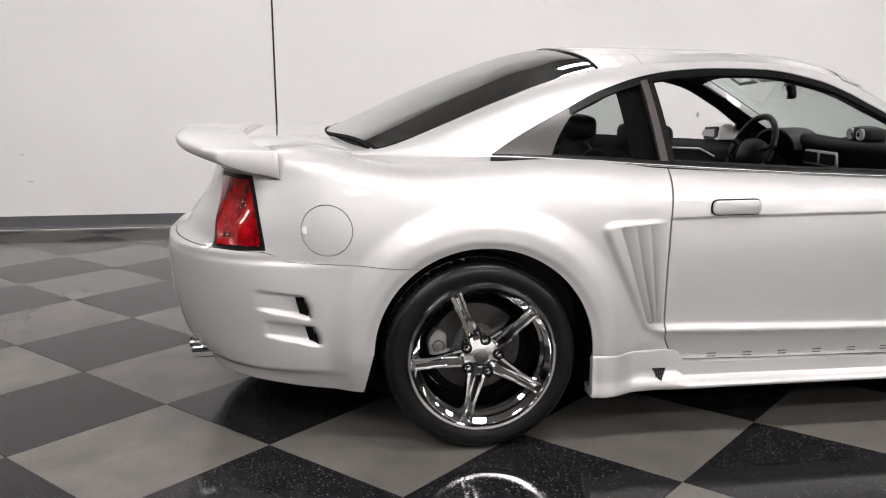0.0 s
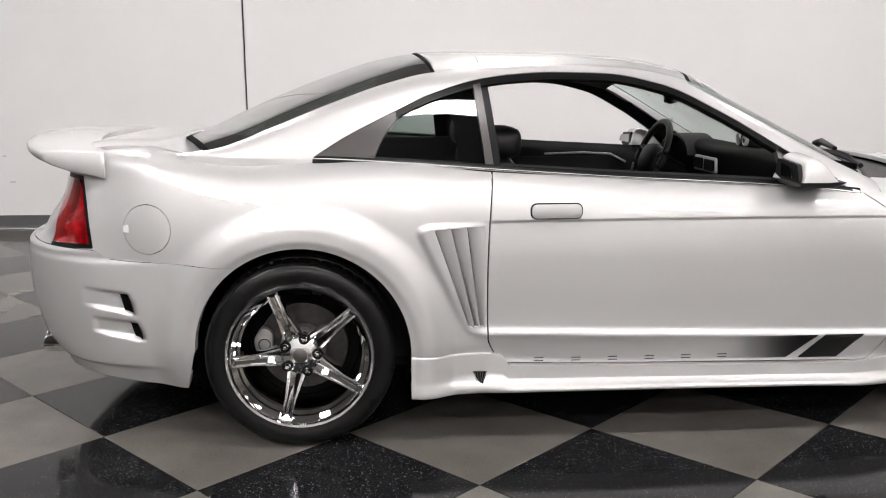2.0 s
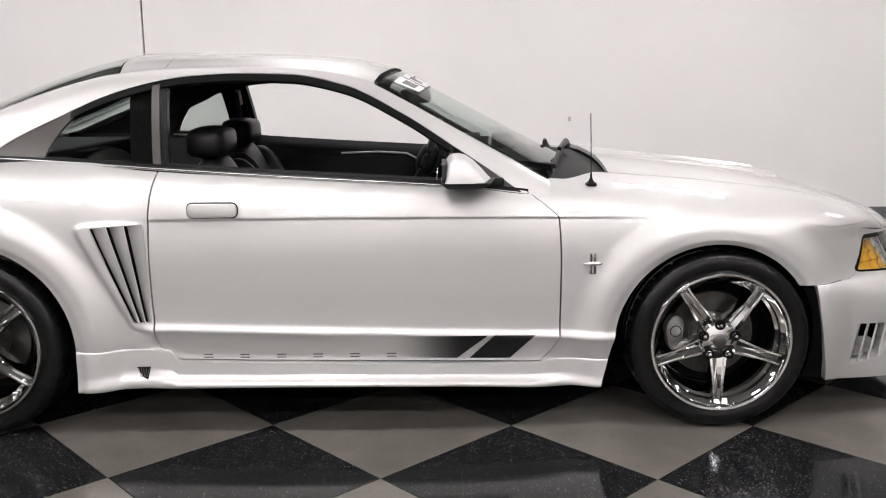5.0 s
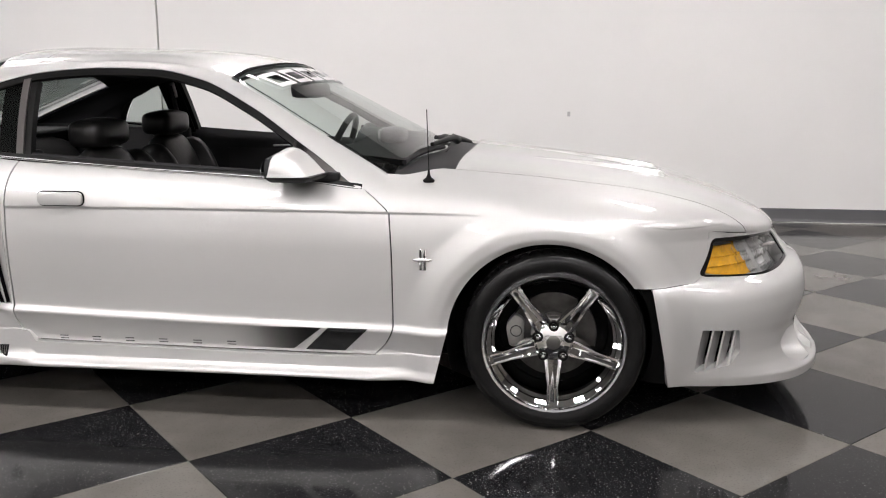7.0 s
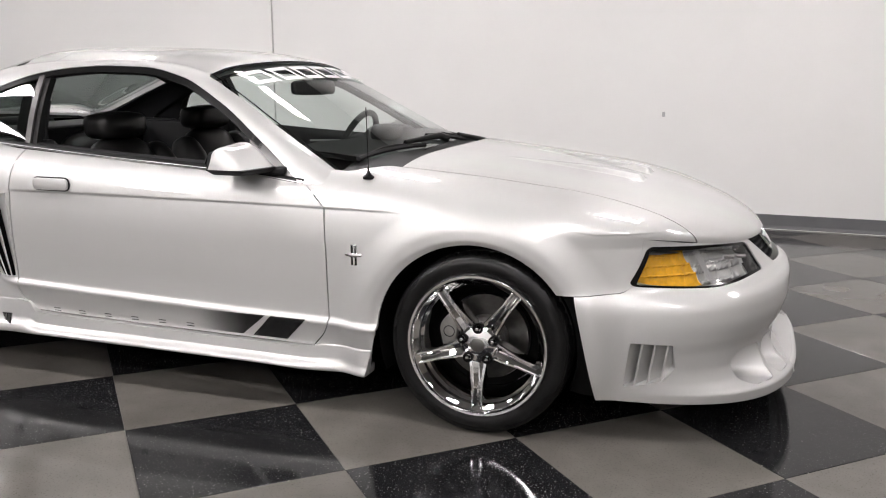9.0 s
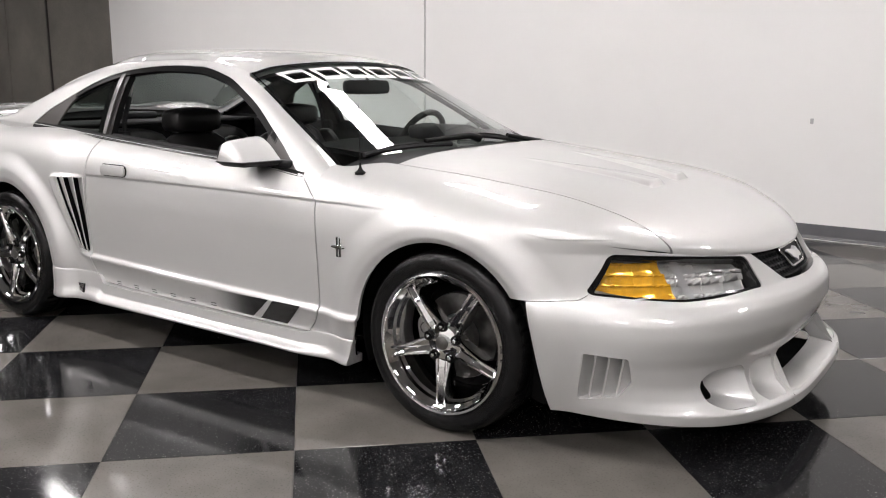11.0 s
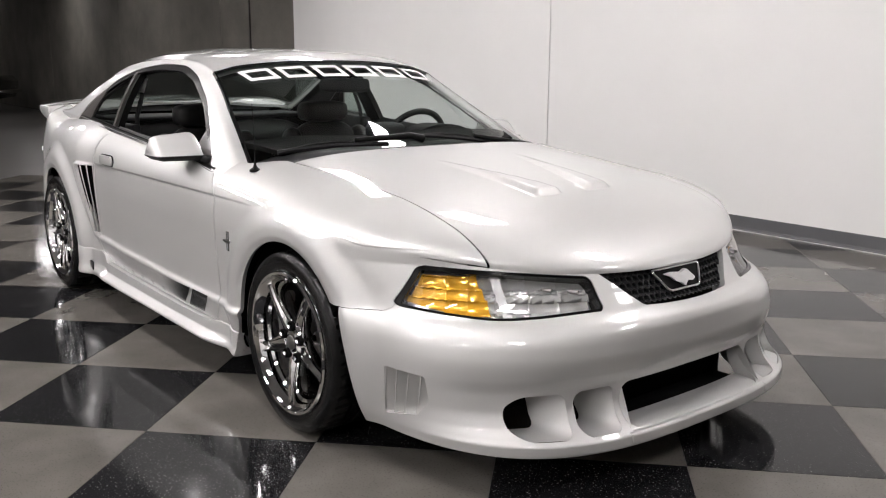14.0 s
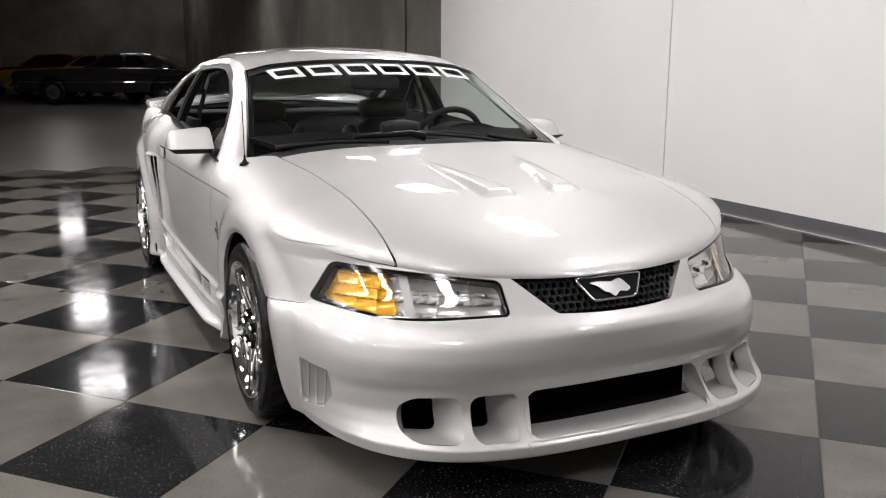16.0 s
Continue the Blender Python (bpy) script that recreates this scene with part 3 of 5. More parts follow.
# the roof and pillars
rail_z = spline((-0.36, 0.985), (-0.28, 1.0), (-0.09, 1.07), (0.10, 1.145), (0.30, 1.215), (0.45, 1.250), (0.65, 1.268), (0.95, 1.275), (1.15, 1.264), (1.354, 1.225), (1.477, 1.165), (1.686, 1.048), (1.963, 0.893), (2.12, 0.80))
rail_y = spline((-0.36, 0.705), (0.1, 0.668), (0.45, 0.622), (1.0, 0.583), (1.35, 0.59), (1.7, 0.66), (2.12, 0.765))
roof_z = spline((-0.56, 0.985), (-0.47, 1.018), (-0.40, 1.050), (-0.192, 1.145), (0.041, 1.236), (0.276, 1.309), (0.40, 1.328), (0.55, 1.332), (0.7, 1.330), (1.0, 1.322), (1.25, 1.303), (1.42, 1.265), (1.6, 1.175), (1.8, 1.07), (2.0, 0.965), (2.12, 0.905))
belt_z = spline((-0.4, 0.965), (0.05, 0.958), (0.28, 0.946), (0.65, 0.918), (1.05, 0.890), (1.67, 0.852), (1.92, 0.826), (2.12, 0.80))
belt_y = spline((-0.4, 0.74), (0.05, 0.775), (0.65, 0.797), (1.05, 0.805), (1.67, 0.819), (1.92, 0.834), (2.12, 0.82))


def roof(x, v):
    """v from the waistline (0) over the rail (1) to the middle of the roof (2)."""
    v1, v2 = np.clip(v, 0, 1), np.clip(v - 1, 0, 1)
    yb, zb, yr, zr, zc = belt_y(x), belt_z(x), rail_y(x), rail_z(x), roof_z(x)
    y = yb + (yr - yb) * v1 - yr * v2
    z = zb + (zr - zb) * v1 + (zc - zr) * (1 - (1 - v2) ** (1.6 + 0.6 * step(0.25, 0.5, x))) + 0.5 * np.minimum(v, 0)
    d = np.exp(-((v - 1.0) / 0.13) ** 2)
    bow = 0.016 * np.sin(np.pi * v1)
    return x, y + bow - 0.012 * d, z - 0.012 * d

# ---- the car: its lines ----
GAP = 0.0025
door_rear = spline((0.2, 0.685), (0.262, 0.672), (0.30, 0.650), (0.36, 0.627), (0.55, 0.625), (0.744, 0.631), (0.92, 0.648), (1.3, 0.69))
door_front = spline((0.2, 1.92), (0.245, 1.951), (0.30, 1.998), (0.352, 2.019), (0.55, 2.019), (0.745, 2.011), (0.79, 1.97), (0.842, 1.90), (0.95, 1.80))
door_low = lambda x: 0.264 - 0.0141 * (x - 0.67)
front_seam = spline((2.7, 0.505), (3.03, 0.519), (3.045, 0.524), (3.078, 0.558), (3.095, 0.75))
rear_seam = spline((-1.2, 0.665), (-0.70, 0.664), (-0.66, 0.655), (-0.631, 0.637), (-0.45, 0.630), (-0.2, 0.617))
bonnet_side = spline((2.1, 0.662), (2.3, 0.640), (2.6, 0.612), (3.2, 0.600), (3.30, 0.585), (3.6, 0.56))
window_top = spline((0.03, 0.95), (0.15, 1.025), (0.294, 1.097), (0.45, 1.169), (0.625, 1.219), (0.741, 1.234), (0.877, 1.241), (1.072, 1.236), (1.271, 1.197), (1.474, 1.100), (1.682, 0.970), (1.746, 0.930), (1.90, 0.826))
COWL = 2.225


def arches(x, y, z):
    rounds = np.minimum(np.hypot(x - REAR_ARCH[0], z - REAR_ARCH[1]) - REAR_ARCH[2], np.hypot(x - FRONT_ARCH[0], z - FRONT_ARCH[1]) - FRONT_ARCH[2])
    foot = np.maximum(np.maximum(FRONT_ARCH[0] - FRONT_ARCH[2] - 0.25 * (0.34 - z) - x, z - 0.34), x - FRONT_ARCH[0])
    heel = np.maximum(np.maximum(x - REAR_ARCH[0], z - 0.34), REAR_ARCH[0] - REAR_ARCH[2] - 0.25 * (0.34 - z) - x)
    toe = np.maximum(np.maximum(REAR_ARCH[0] - x, z - 0.34), x - REAR_ARCH[0] - REAR_ARCH[2] + 0.001)
    return np.minimum(rounds, np.minimum(np.minimum(foot, heel), toe))


def in_door(x, y, z):
    return np.minimum(np.minimum(x - door_rear(z), door_front(z) - x), z - door_low(x))


def cowl_side(x):
    return bonnet_side(x) + 0.085 * (1 - step(2.03, 2.19, x))


def in_cabin(x, y, z):
    """The hole in the body under the roof and the screen."""
    a = np.minimum(np.minimum(x + 0.30, 1.985 - x), belt_y(x) - 0.004 - y)
    b = np.minimum(np.minimum(x - 1.9, COWL - x), cowl_side(x) - y)
    return np.minimum(np.maximum(a, b), z - 0.72)


lamp_low = spline((0.0, 0.531), (0.34, 0.529), (0.62, 0.516), (0.70, 0.523), (0.80, 0.538), (0.9, 0.55))


def in_headlamp(x, y, z):
    r = 0.018
    sides = [0.802 - 0.48 * (z - 0.54) - y, y - 0.332 - 0.05 * (z - 0.53), z - lamp_low(y), 0.6235 + 0.095 * (y - 0.34) - z]
    d = np.minimum(np.minimum(sides[0], sides[1]), np.minimum(sides[2], sides[3]))
    over = sum(np.minimum(e - r, 0) ** 2 for e in sides)
    return np.minimum(np.where(d < r, r - np.sqrt(over), d), x - 3.0)


def in_grille(x, y, z):
    return np.minimum(0.197 + 1.12 * (z - 0.528) - y, np.minimum(z - 0.527 - 0.12 * y * y, x - 3.3))


def in_tail_lamp(x, y, z):
    return np.minimum(np.minimum(-0.722 + 0.158 * (0.905 - z) - x, z - 0.668 - 0.05 * (x + 0.7)), np.minimum(0.906 - z, y - 0.655 + 0.65 * (z - 0.668)))


DUCTS = [[(0.497, 0.192), (0.640, 0.192), (0.662, 0.25), (0.63, 0.308), (0.485, 0.310)], [(0.345, 0.192), (0.474, 0.192), (0.462, 0.310), (0.330, 0.312)], [(-0.4, 0.192), (0.322, 0.192), (0.300, 0.314), (-0.4, 0.318)]]
VENT = [(3.053, 0.206), (3.178, 0.232), (3.212, 0.276), (3.203, 0.354), (3.070, 0.362)]


def in_ducts(x, y, z):
    return np.minimum(np.maximum(np.maximum(inside(DUCTS[0], y, z, 0.034), inside(DUCTS[1], y, z, 0.026)), inside(DUCTS[2], y, z, 0.03)), x - 3.25)


def in_vent(x, y, z):
    return inside(VENT, x, z)


def in_fuel(x, y, z):
    return 0.081 - np.hypot(x + 0.488, z - 0.740)


def not_in(f, gap=GAP):
    return lambda x, y, z: -f(x, y, z) - gap


def within(f, gap=GAP):
    return lambda x, y, z: f(x, y, z) - gap


car = tagged(empty("coupe", (AXLE / 2, 0, 0)), "silver two-door coupe with chrome wheels and lowered windows on chequered floor", "car")
SHEET = 0.014
for s in (-1, 1):
    part("rear_quarter_panel", skin(body, np.concatenate([U_REAR, U_MID[1:145]]), W_BODY,
         [lambda x, y, z: door_rear(z) - GAP - x, not_in(in_cabin, 0), lambda x, y, z: arches(x, y, z), lambda x, y, z: z - rear_seam(x) - 0.001 + 9 * (x > 0.1),
          not_in(in_tail_lamp, 0), not_in(in_fuel, 0.0012), lambda x, y, z: -inside(LOUVRES, x, z) + 9 * (y < 0.6), lambda x, y, z: np.maximum(np.maximum(y - 0.665, x + 0.295), 0.910 - z)], s, SHEET), SILVER, car)
    door = part("door", skin(body, U_MID[95:270], W_BODY, [within(in_door), not_in(in_cabin, 0)], s, SHEET), SILVER, car)
    part("front_wing", skin(body, np.concatenate([U_MID[230:], U_NOSE[1:]]), W_BODY,
         [lambda x, y, z: x - door_front(z) - GAP, not_in(in_cabin, 0), arches, lambda x, y, z: z - front_seam(x) - 0.001 + 9 * (z > ring_top(x) - 0.002) + 9 * (x < 2.5),
          lambda x, y, z: y - bonnet_side(x) - GAP, not_in(in_headlamp, 0)], s, SHEET), SILVER, car)
    part("fuel_flap" if s < 0 else "quarter_blank", skin(body, np.concatenate([U_REAR, U_MID[1:20]]), W_BODY, [within(in_fuel, 0.0012)], s, SHEET), SILVER, car)

part("boot_lid", skin(crown, np.concatenate([U_REAR, U_MID[1:24]]), V_CROWN, [lambda x, y, z: 0.665 - GAP - y, lambda x, y, z: -0.31 - 0.17 * (1 - np.minimum(y / 0.66, 1) ** 2) - x], both=True, thick=SHEET), SILVER, car)
part("bonnet", skin(crown, np.concatenate([U_MID[240:], U_NOSE[1:]]), np.concatenate([np.linspace(0.0, 0.5, 38), np.linspace(0.5, 1, 90)[1:]]),
     [lambda x, y, z: bonnet_side(x) - GAP - y, lambda x, y, z: x - COWL - 0.012 * np.cos(y * 4)], both=True, thick=SHEET), SILVER, car)
front_bumper = part("front_bumper", skin(ring, np.concatenate([U_MID[290:], U_NOSE[1:]]), np.linspace(0, 1, 110),
     [lambda x, y, z: front_seam(x) - 0.001 - z, arches, lambda x, y, z: x - 2.965 + 0.208 * (z - 0.17), not_in(in_headlamp, 0), not_in(in_grille, 0), not_in(in_ducts, 0), not_in(in_vent, 0)], both=True, thick=0.05), SILVER, car)
part("rear_bumper", skin(ring, np.concatenate([U_REAR, U_MID[1:40]]), np.linspace(0, 1, 110),
     [lambda x, y, z: rear_seam(x) - 0.001 - z, arches, lambda x, y, z: -0.2 - x], both=True, thick=0.03), SILVER, car)

# black shell and boxes added so gaps and ducts look shaded; pan and wells
core = part("inner_shell", skin(body, np.linspace(-1, 2, 150), np.linspace(0, 2, 60),
     [not_in(in_cabin, -0.005), lambda x, y, z: arches(x, y, z) - 0.004, lambda x, y, z: 3.02 - x], both=True, lift=-0.022), HIDDEN, car)
part("floor_pan", box(-0.55, 3.0, -0.66, 0.66, 0.19, 0.205), HIDDEN, car)
part("duct_back", join(box(3.37, 3.39, -0.36, 0.36, 0.16, 0.34), box(3.22, 3.54, -0.34, 0.34, 0.163, 0.176)), HIDDEN, car)
part("nose_box", box(2.95, 3.20, -0.52, 0.52, 0.17, 0.56), HIDDEN, car)
for x, (ax, az, r) in ((0, REAR_ARCH), (AXLE, FRONT_ARCH)):
    for s in (-1, 1):
        bm = turned([(r + 0.006, s * 0.845), (r + 0.012, s * 0.62), (r + 0.01, s * 0.52), (0, s * 0.50)], 48, pose(ax, 0, az))
        bmesh.ops.delete(bm, geom=[v for v in bm.verts if v.co.z < 0.17], context="VERTS")
        part("wheel_well", bm, HIDDEN, car)

# side louvres, bumper louvres
for s in (-1, 1):
    def vane(u, v, k):
        top, low = [0.447, 0.502, 0.556, 0.616], [0.562, 0.580, 0.598, 0.616]
        z = 0.398 + v * 0.346
        a, b = low[k] + (top[k] - low[k]) * v, low[k + 1] + (top[k + 1] - low[k + 1]) * v
        x = a + (b - a) * u
        return x, side_y(x, z) + 0.002 - 0.025 * (1 - u) ** 1.3, z
    for k in range(3):
        part("louvre", skin(lambda u, v: vane(u, v, k), np.linspace(0, 0.97, 8), np.linspace(0, 1, 30), [], s, 0.004), SILVER, car)
    # black sheet behind the vanes puts in the shade of their gaps
    part("louvre_box", skin(lambda x, z: (x, side_y(x, z) - 0.068, z), np.linspace(0.43, 0.63, 6), np.linspace(0.38, 0.76, 6), [], s), HIDDEN, car)

    def slat(u, v, k):
        a, b = 3.050 + 0.040 * k, 3.050 + 0.040 * (k + 1)
        z = 0.19 + v * 0.185
        x = a + (b - a) * u + 0.028 * (v - 0.2)
        z = np.maximum(z, 0.20)
        cap = np.maximum(1 - (np.maximum(x - X_FRONT, 0) / (nose(z) - X_FRONT)) ** nose_power(z), 0.01) ** (1 / nose_power(z))
        return x, side_y(x, z) * cap - 0.002 - 0.046 * u ** 0.8, z
    for k in range(4):
        edge = [slat(np.float64(0.03), v, k) for v in np.linspace(0.0, 1, 16)]
        edge = [(float(x), s * float(y), float(z)) for x, y, z in edge if inside(VENT, x, z) > -0.004]
        part("bumper_slat", join(skin(lambda u, v: slat(u, v, k), np.linspace(0, 1, 6), np.linspace(0, 1, 24), [lambda x, y, z: inside(VENT, x, z) + 0.012], s, 0.004), tube(edge, 0.0028, 6)), SILVER, front_bumper)

# side skirts
skirt_top = spline((0.36, 0.311), (0.60, 0.308), (0.675, 0.300), (0.70, 0.262), (1.0, 0.258), (1.9, 0.245), (1.955, 0.25), (2.0, 0.258), (2.2, 0.257))
skirt_low = spline((0.36, 0.166), (0.48, 0.169), (0.62, 0.173), (1.05, 0.177), (1.63, 0.174), (2.0, 0.163), (2.2, 0.155))


def skirt(x, v):
    """v from the top edge down over the ledge to the lower edge and in under the sill."""
    zt, zl = skirt_top(x), skirt_low(x)
    h = zt - zl
    f = spline((0, 0.0), (0.45, 0.55), (0.62, 0.74), (0.74, 0.86), (0.86, 1.0), (1.0, 1.02))(v)
    ends = 1 - step(0.40, 0.74, x) + step(1.9, 2.12, x)
    out = spline((0, 0.004), (0.42, 0.004), (0.56, 0.016), (0.66, 0.036), (0.76, 0.040), (0.86, 0.030), (1.0, -0.08))(v)
    flat = spline((0, 0.0), (0.03, 0.003), (0.5, 0.004), (0.66, 0.007), (0.8, 0.010), (0.86, 0.006), (1.0, -0.08))(v)
    y = (half_width(x) - 0.012 + out) * (1 - ends) + (side_y(x, zt) + flat) * ends
    return x, y, zt - f * h


for s in (-1, 1):
    sill = part("side_skirt", skin(skirt, np.linspace(0.362, 2.20, 160), np.linspace(0, 1, 40), [arches], s, 0.03), SILVER, car)
    # the small mesh intake
    part("intake", prism([(0.572, 0.258), (0.618, 0.258), (0.606, 0.214), (0.592, 0.222)], 0.006, Matrix(((1, 0, 0, 0), (0, 0, -s, s * (half_width(0.6) + 0.033)), (0, 1, 0, 0), (0, 0, 0, 1)))), PLASTIC, sill)
    for k in range(5):
        part("mesh_bar", tube([(0.578 + 0.009 * k, s * (half_width(0.6) + 0.036), 0.256), (0.585 + 0.005 * k, s * (half_width(0.6) + 0.036), 0.224)], 0.0012, 6), STEEL, sill)

# ---- roof, pillars and glass ----
def header(y):
    return 1.432 - 0.055 * (y / 0.57) ** 2


def rear_header(y):
    return 0.415 + 0.05 * (y / 0.57) ** 2


def in_side_glass(x, y, z):
    return np.minimum(window_top(x) - z, z - belt_z(x) - 0.004)


def on_top(x, y, z, edge):
    """Positive inside the line that runs edge metres within the rails."""
    return rail_y(x) - edge - y


def in_screen(x, y, z):
    return np.minimum(x - header(y), np.minimum(on_top(x, y, z, 0.004), 2.085 + 0.06 * np.cos(y * 2) - x))


def in_backlight(x, y, z):
    return np.minimum(rear_header(y) - x, np.minimum(on_top(x, y, z, 0.018), x + 0.335 + 0.17 * (1 - (y / 0.66) ** 2)))


X_ROOF = np.linspace(-0.53, 2.13, 260)
V_ROOF = np.concatenate([np.linspace(-0.12, 1, 70), np.linspace(1, 2, 60)[1:]])
TINT = thin_glass("green-tinted glass", (0.74, 0.82, 0.79))
DARKTINT = thin_glass("tinted glass", (0.55, 0.61, 0.585))


def pane(name, bm, mat, parent, label):
    ob = part(name, bm, mat, parent, label)
    ob.visible_shadow = False
    return ob


part("roof", skin(roof, X_ROOF, V_ROOF, [lambda x, y, z: -np.minimum(in_side_glass(x, y, z), y - rail_y(x) + 0.02), not_in(in_screen, 0), not_in(in_backlight, 0),
     lambda x, y, z: np.maximum(1.92 - x, y - rail_y(x) + 0.06), lambda x, y, z: np.maximum(x + 0.335, np.minimum(y - rail_y(x) + 0.035, x + 0.40))], both=True, thick=0.03), SILVER, car)
screen = pane("windscreen", skin(roof, X_ROOF, np.linspace(1.0, 2, 60), [within(in_screen, -0.004)], both=True, lift=-0.006), TINT, car, "green-tinted windscreen with a row of plain white stickers")
part("screen_gasket", skin(roof, X_ROOF, np.linspace(1.0, 2, 60), [within(in_screen, -0.002), lambda x, y, z: 0.016 - in_screen(x, y, z)], both=True, lift=0.001), HIDDEN, screen)
back = pane("rear_window", skin(roof, X_ROOF, np.linspace(1.0, 2, 60), [within(in_backlight, -0.004)], both=True, lift=-0.006), thin_glass("grey-green rear glass", (0.38, 0.44, 0.415), 0.26, 1.2), car, "green-tinted rear window")
part("rear_gasket", skin(roof, X_ROOF, np.linspace(1.0, 2, 60), [within(in_backlight, -0.002), lambda x, y, z: 0.010 + 0.012 * step(0.0, 0.25, -x) - in_backlight(x, y, z)], both=True, lift=-0.003), HIDDEN, back)
WHITEVINYL = material("white vinyl film", (0.75, 0.75, 0.75), rough=0.4)
# a row of plain white film blocks, each an open frame of thin bars
for k in range(6):
    y0, y1 = -0.495 + k * 0.168, -0.495 + k * 0.168 + 0.138
    bars = []
    for ua, ub, lo, hi in ((0, 1, 0.052, 0.074), (0, 1, 0.122, 0.144), (0, 0.16, 0.074, 0.122), (0.84, 1, 0.074, 0.122)):
        def strip(u, v):
            y = y0 + (y1 - y0) * (ua + (ub - ua) * u)
            x = header(y) + lo + (hi - lo) * v
            y = y + 0.25 * (x - header(y) - 0.09)
            q = roof(x, 2 - np.abs(y) / rail_y(x))
            return x, y, q[2]
        bars.append(skin(strip, np.linspace(0, 1, 10), np.linspace(0, 1, 4), [], 1, 0.0, lift=0.0015))
    part("sticker", join(*bars), WHITEVINYL, screen, "plain white open sticker block")

part_lines = lambda z: 0.258 + 0.38 * (z - 0.967) + 2.0 * (z - 0.967) ** 2
b_pillar = lambda z: 0.598 - 0.115 * (z - 1.20)
for s in (-1, 1):
    win = [within(in_side_glass, -0.002)]
    V_SIDE = np.linspace(-0.05, 1.0, 110)
    X_SIDE = np.linspace(0.02, 1.93, 260)
    qtr = part("quarter_trim", skin(roof, X_SIDE, V_SIDE, win + [lambda x, y, z: part_lines(z) - x], s, 0.01, lift=-0.004), GREYTRIM, car, "dull grey plastic quarter trim")
    pane("quarter_window", skin(roof, X_SIDE, V_SIDE, win + [lambda x, y, z: x - part_lines(z) - 0.004, lambda x, y, z: b_pillar(z) + 0.004 - x], s, lift=-0.009), DARKTINT, car, "dark tinted fixed quarter window")
    part("window_rubber", skin(roof, X_SIDE, V_SIDE, win + [lambda x, y, z: 0.024 - window_top(x) + z, lambda x, y, z: x - 0.33, lambda x, y, z: 1.70 - x], s, 0.012, lift=-0.003), TRIM, car)
    part("b_pillar", skin(roof, X_SIDE, V_SIDE, win + [within(in_side_glass, 0.014), lambda x, y, z: x - b_pillar(z), lambda x, y, z: b_pillar(z) + 0.026 - x], s, 0.02, lift=-0.002), GREYTRIM, car)
    part("window_channel", skin(roof, X_SIDE, V_SIDE, win + [within(in_side_glass, 0.014), lambda x, y, z: x - b_pillar(z) - 0.026, lambda x, y, z: b_pillar(z) + 0.052 - x], s, 0.03, lift=-0.010), TRIM, car)
    part("c_pillar_trim", skin(roof, X_SIDE, V_SIDE, win + [lambda x, y, z: part_lines(z) - 0.03 + 0.10 * step(1.06, 1.17, z) - x], s, 0.0, lift=-0.030), PLASTIC, car)
    part("b_pillar_trim", skin(roof, X_SIDE, np.linspace(-0.05, 1.1, 60), [lambda x, y, z: x - b_pillar(z) + 0.085, lambda x, y, z: b_pillar(z) + 0.045 - x], s, 0.0, lift=-0.035), HIDDEN, car)
    part("mirror_sail", skin(roof, X_SIDE, V_SIDE, win + [lambda x, y, z: x - 1.648 - 0.06 * (0.93 - z)], s, 0.02, lift=-0.003), GREYTRIM, door)
    part("waist_seal", skin(lambda x, v: (x, belt_y(x) + 0.008 * np.cos(v * 3.0) - 0.002, belt_z(x) - 0.013 + 0.03 * v), np.linspace(0.05, 1.91, 60), np.linspace(0, 1, 8), [], s, 0.02), TRIM, car)
    part("waist_bright_line", skin(lambda x, v: (x, belt_y(x) + 0.0098, belt_z(x) - 0.003 + 0.0025 * v), np.linspace(0.30, 1.64, 40), np.linspace(0, 1, 3), [], s, 0.004), STEEL, car)
part("cowl_panel", skin(crown, U_MID[225:], V_CROWN, [lambda x, y, z: x - 2.0, lambda x, y, z: COWL + 0.02 - x, lambda x, y, z: cowl_side(x) + 0.004 - y], both=True, lift=-0.024), PLASTIC, car)
part("headliner", skin(roof, X_ROOF, V_ROOF, [lambda x, y, z: -np.minimum(in_side_glass(x, y, z), y - rail_y(x) + 0.02), lambda x, y, z: 0.022 * step(1.46, 1.6, x) - in_screen(x, y, z), lambda x, y, z: np.maximum(-in_backlight(x, y, z), x - 0.25),
     lambda x, y, z: 2.0 - x, lambda x, y, z: x + 0.3], both=True, lift=-0.045), PLASTIC, car)

# ---- wheels ----
BRIGHT = material("satin bright metal", (0.7, 0.7, 0.7), rough=0.3, metal=0.6)
DISC = material("brake disc iron", (0.06, 0.058, 0.055), rough=0.45, metal=1.0, grain=0.25, grain_scale=30)
CALIPER = material("cast aluminium caliper", (0.22, 0.215, 0.205), rough=0.45, metal=0.6, stain=0.2, stain_scale=20)
CAPGREY = material("satin centre cap", (0.13, 0.127, 0.12), rough=0.35, metal=0.8, grain=0.1)


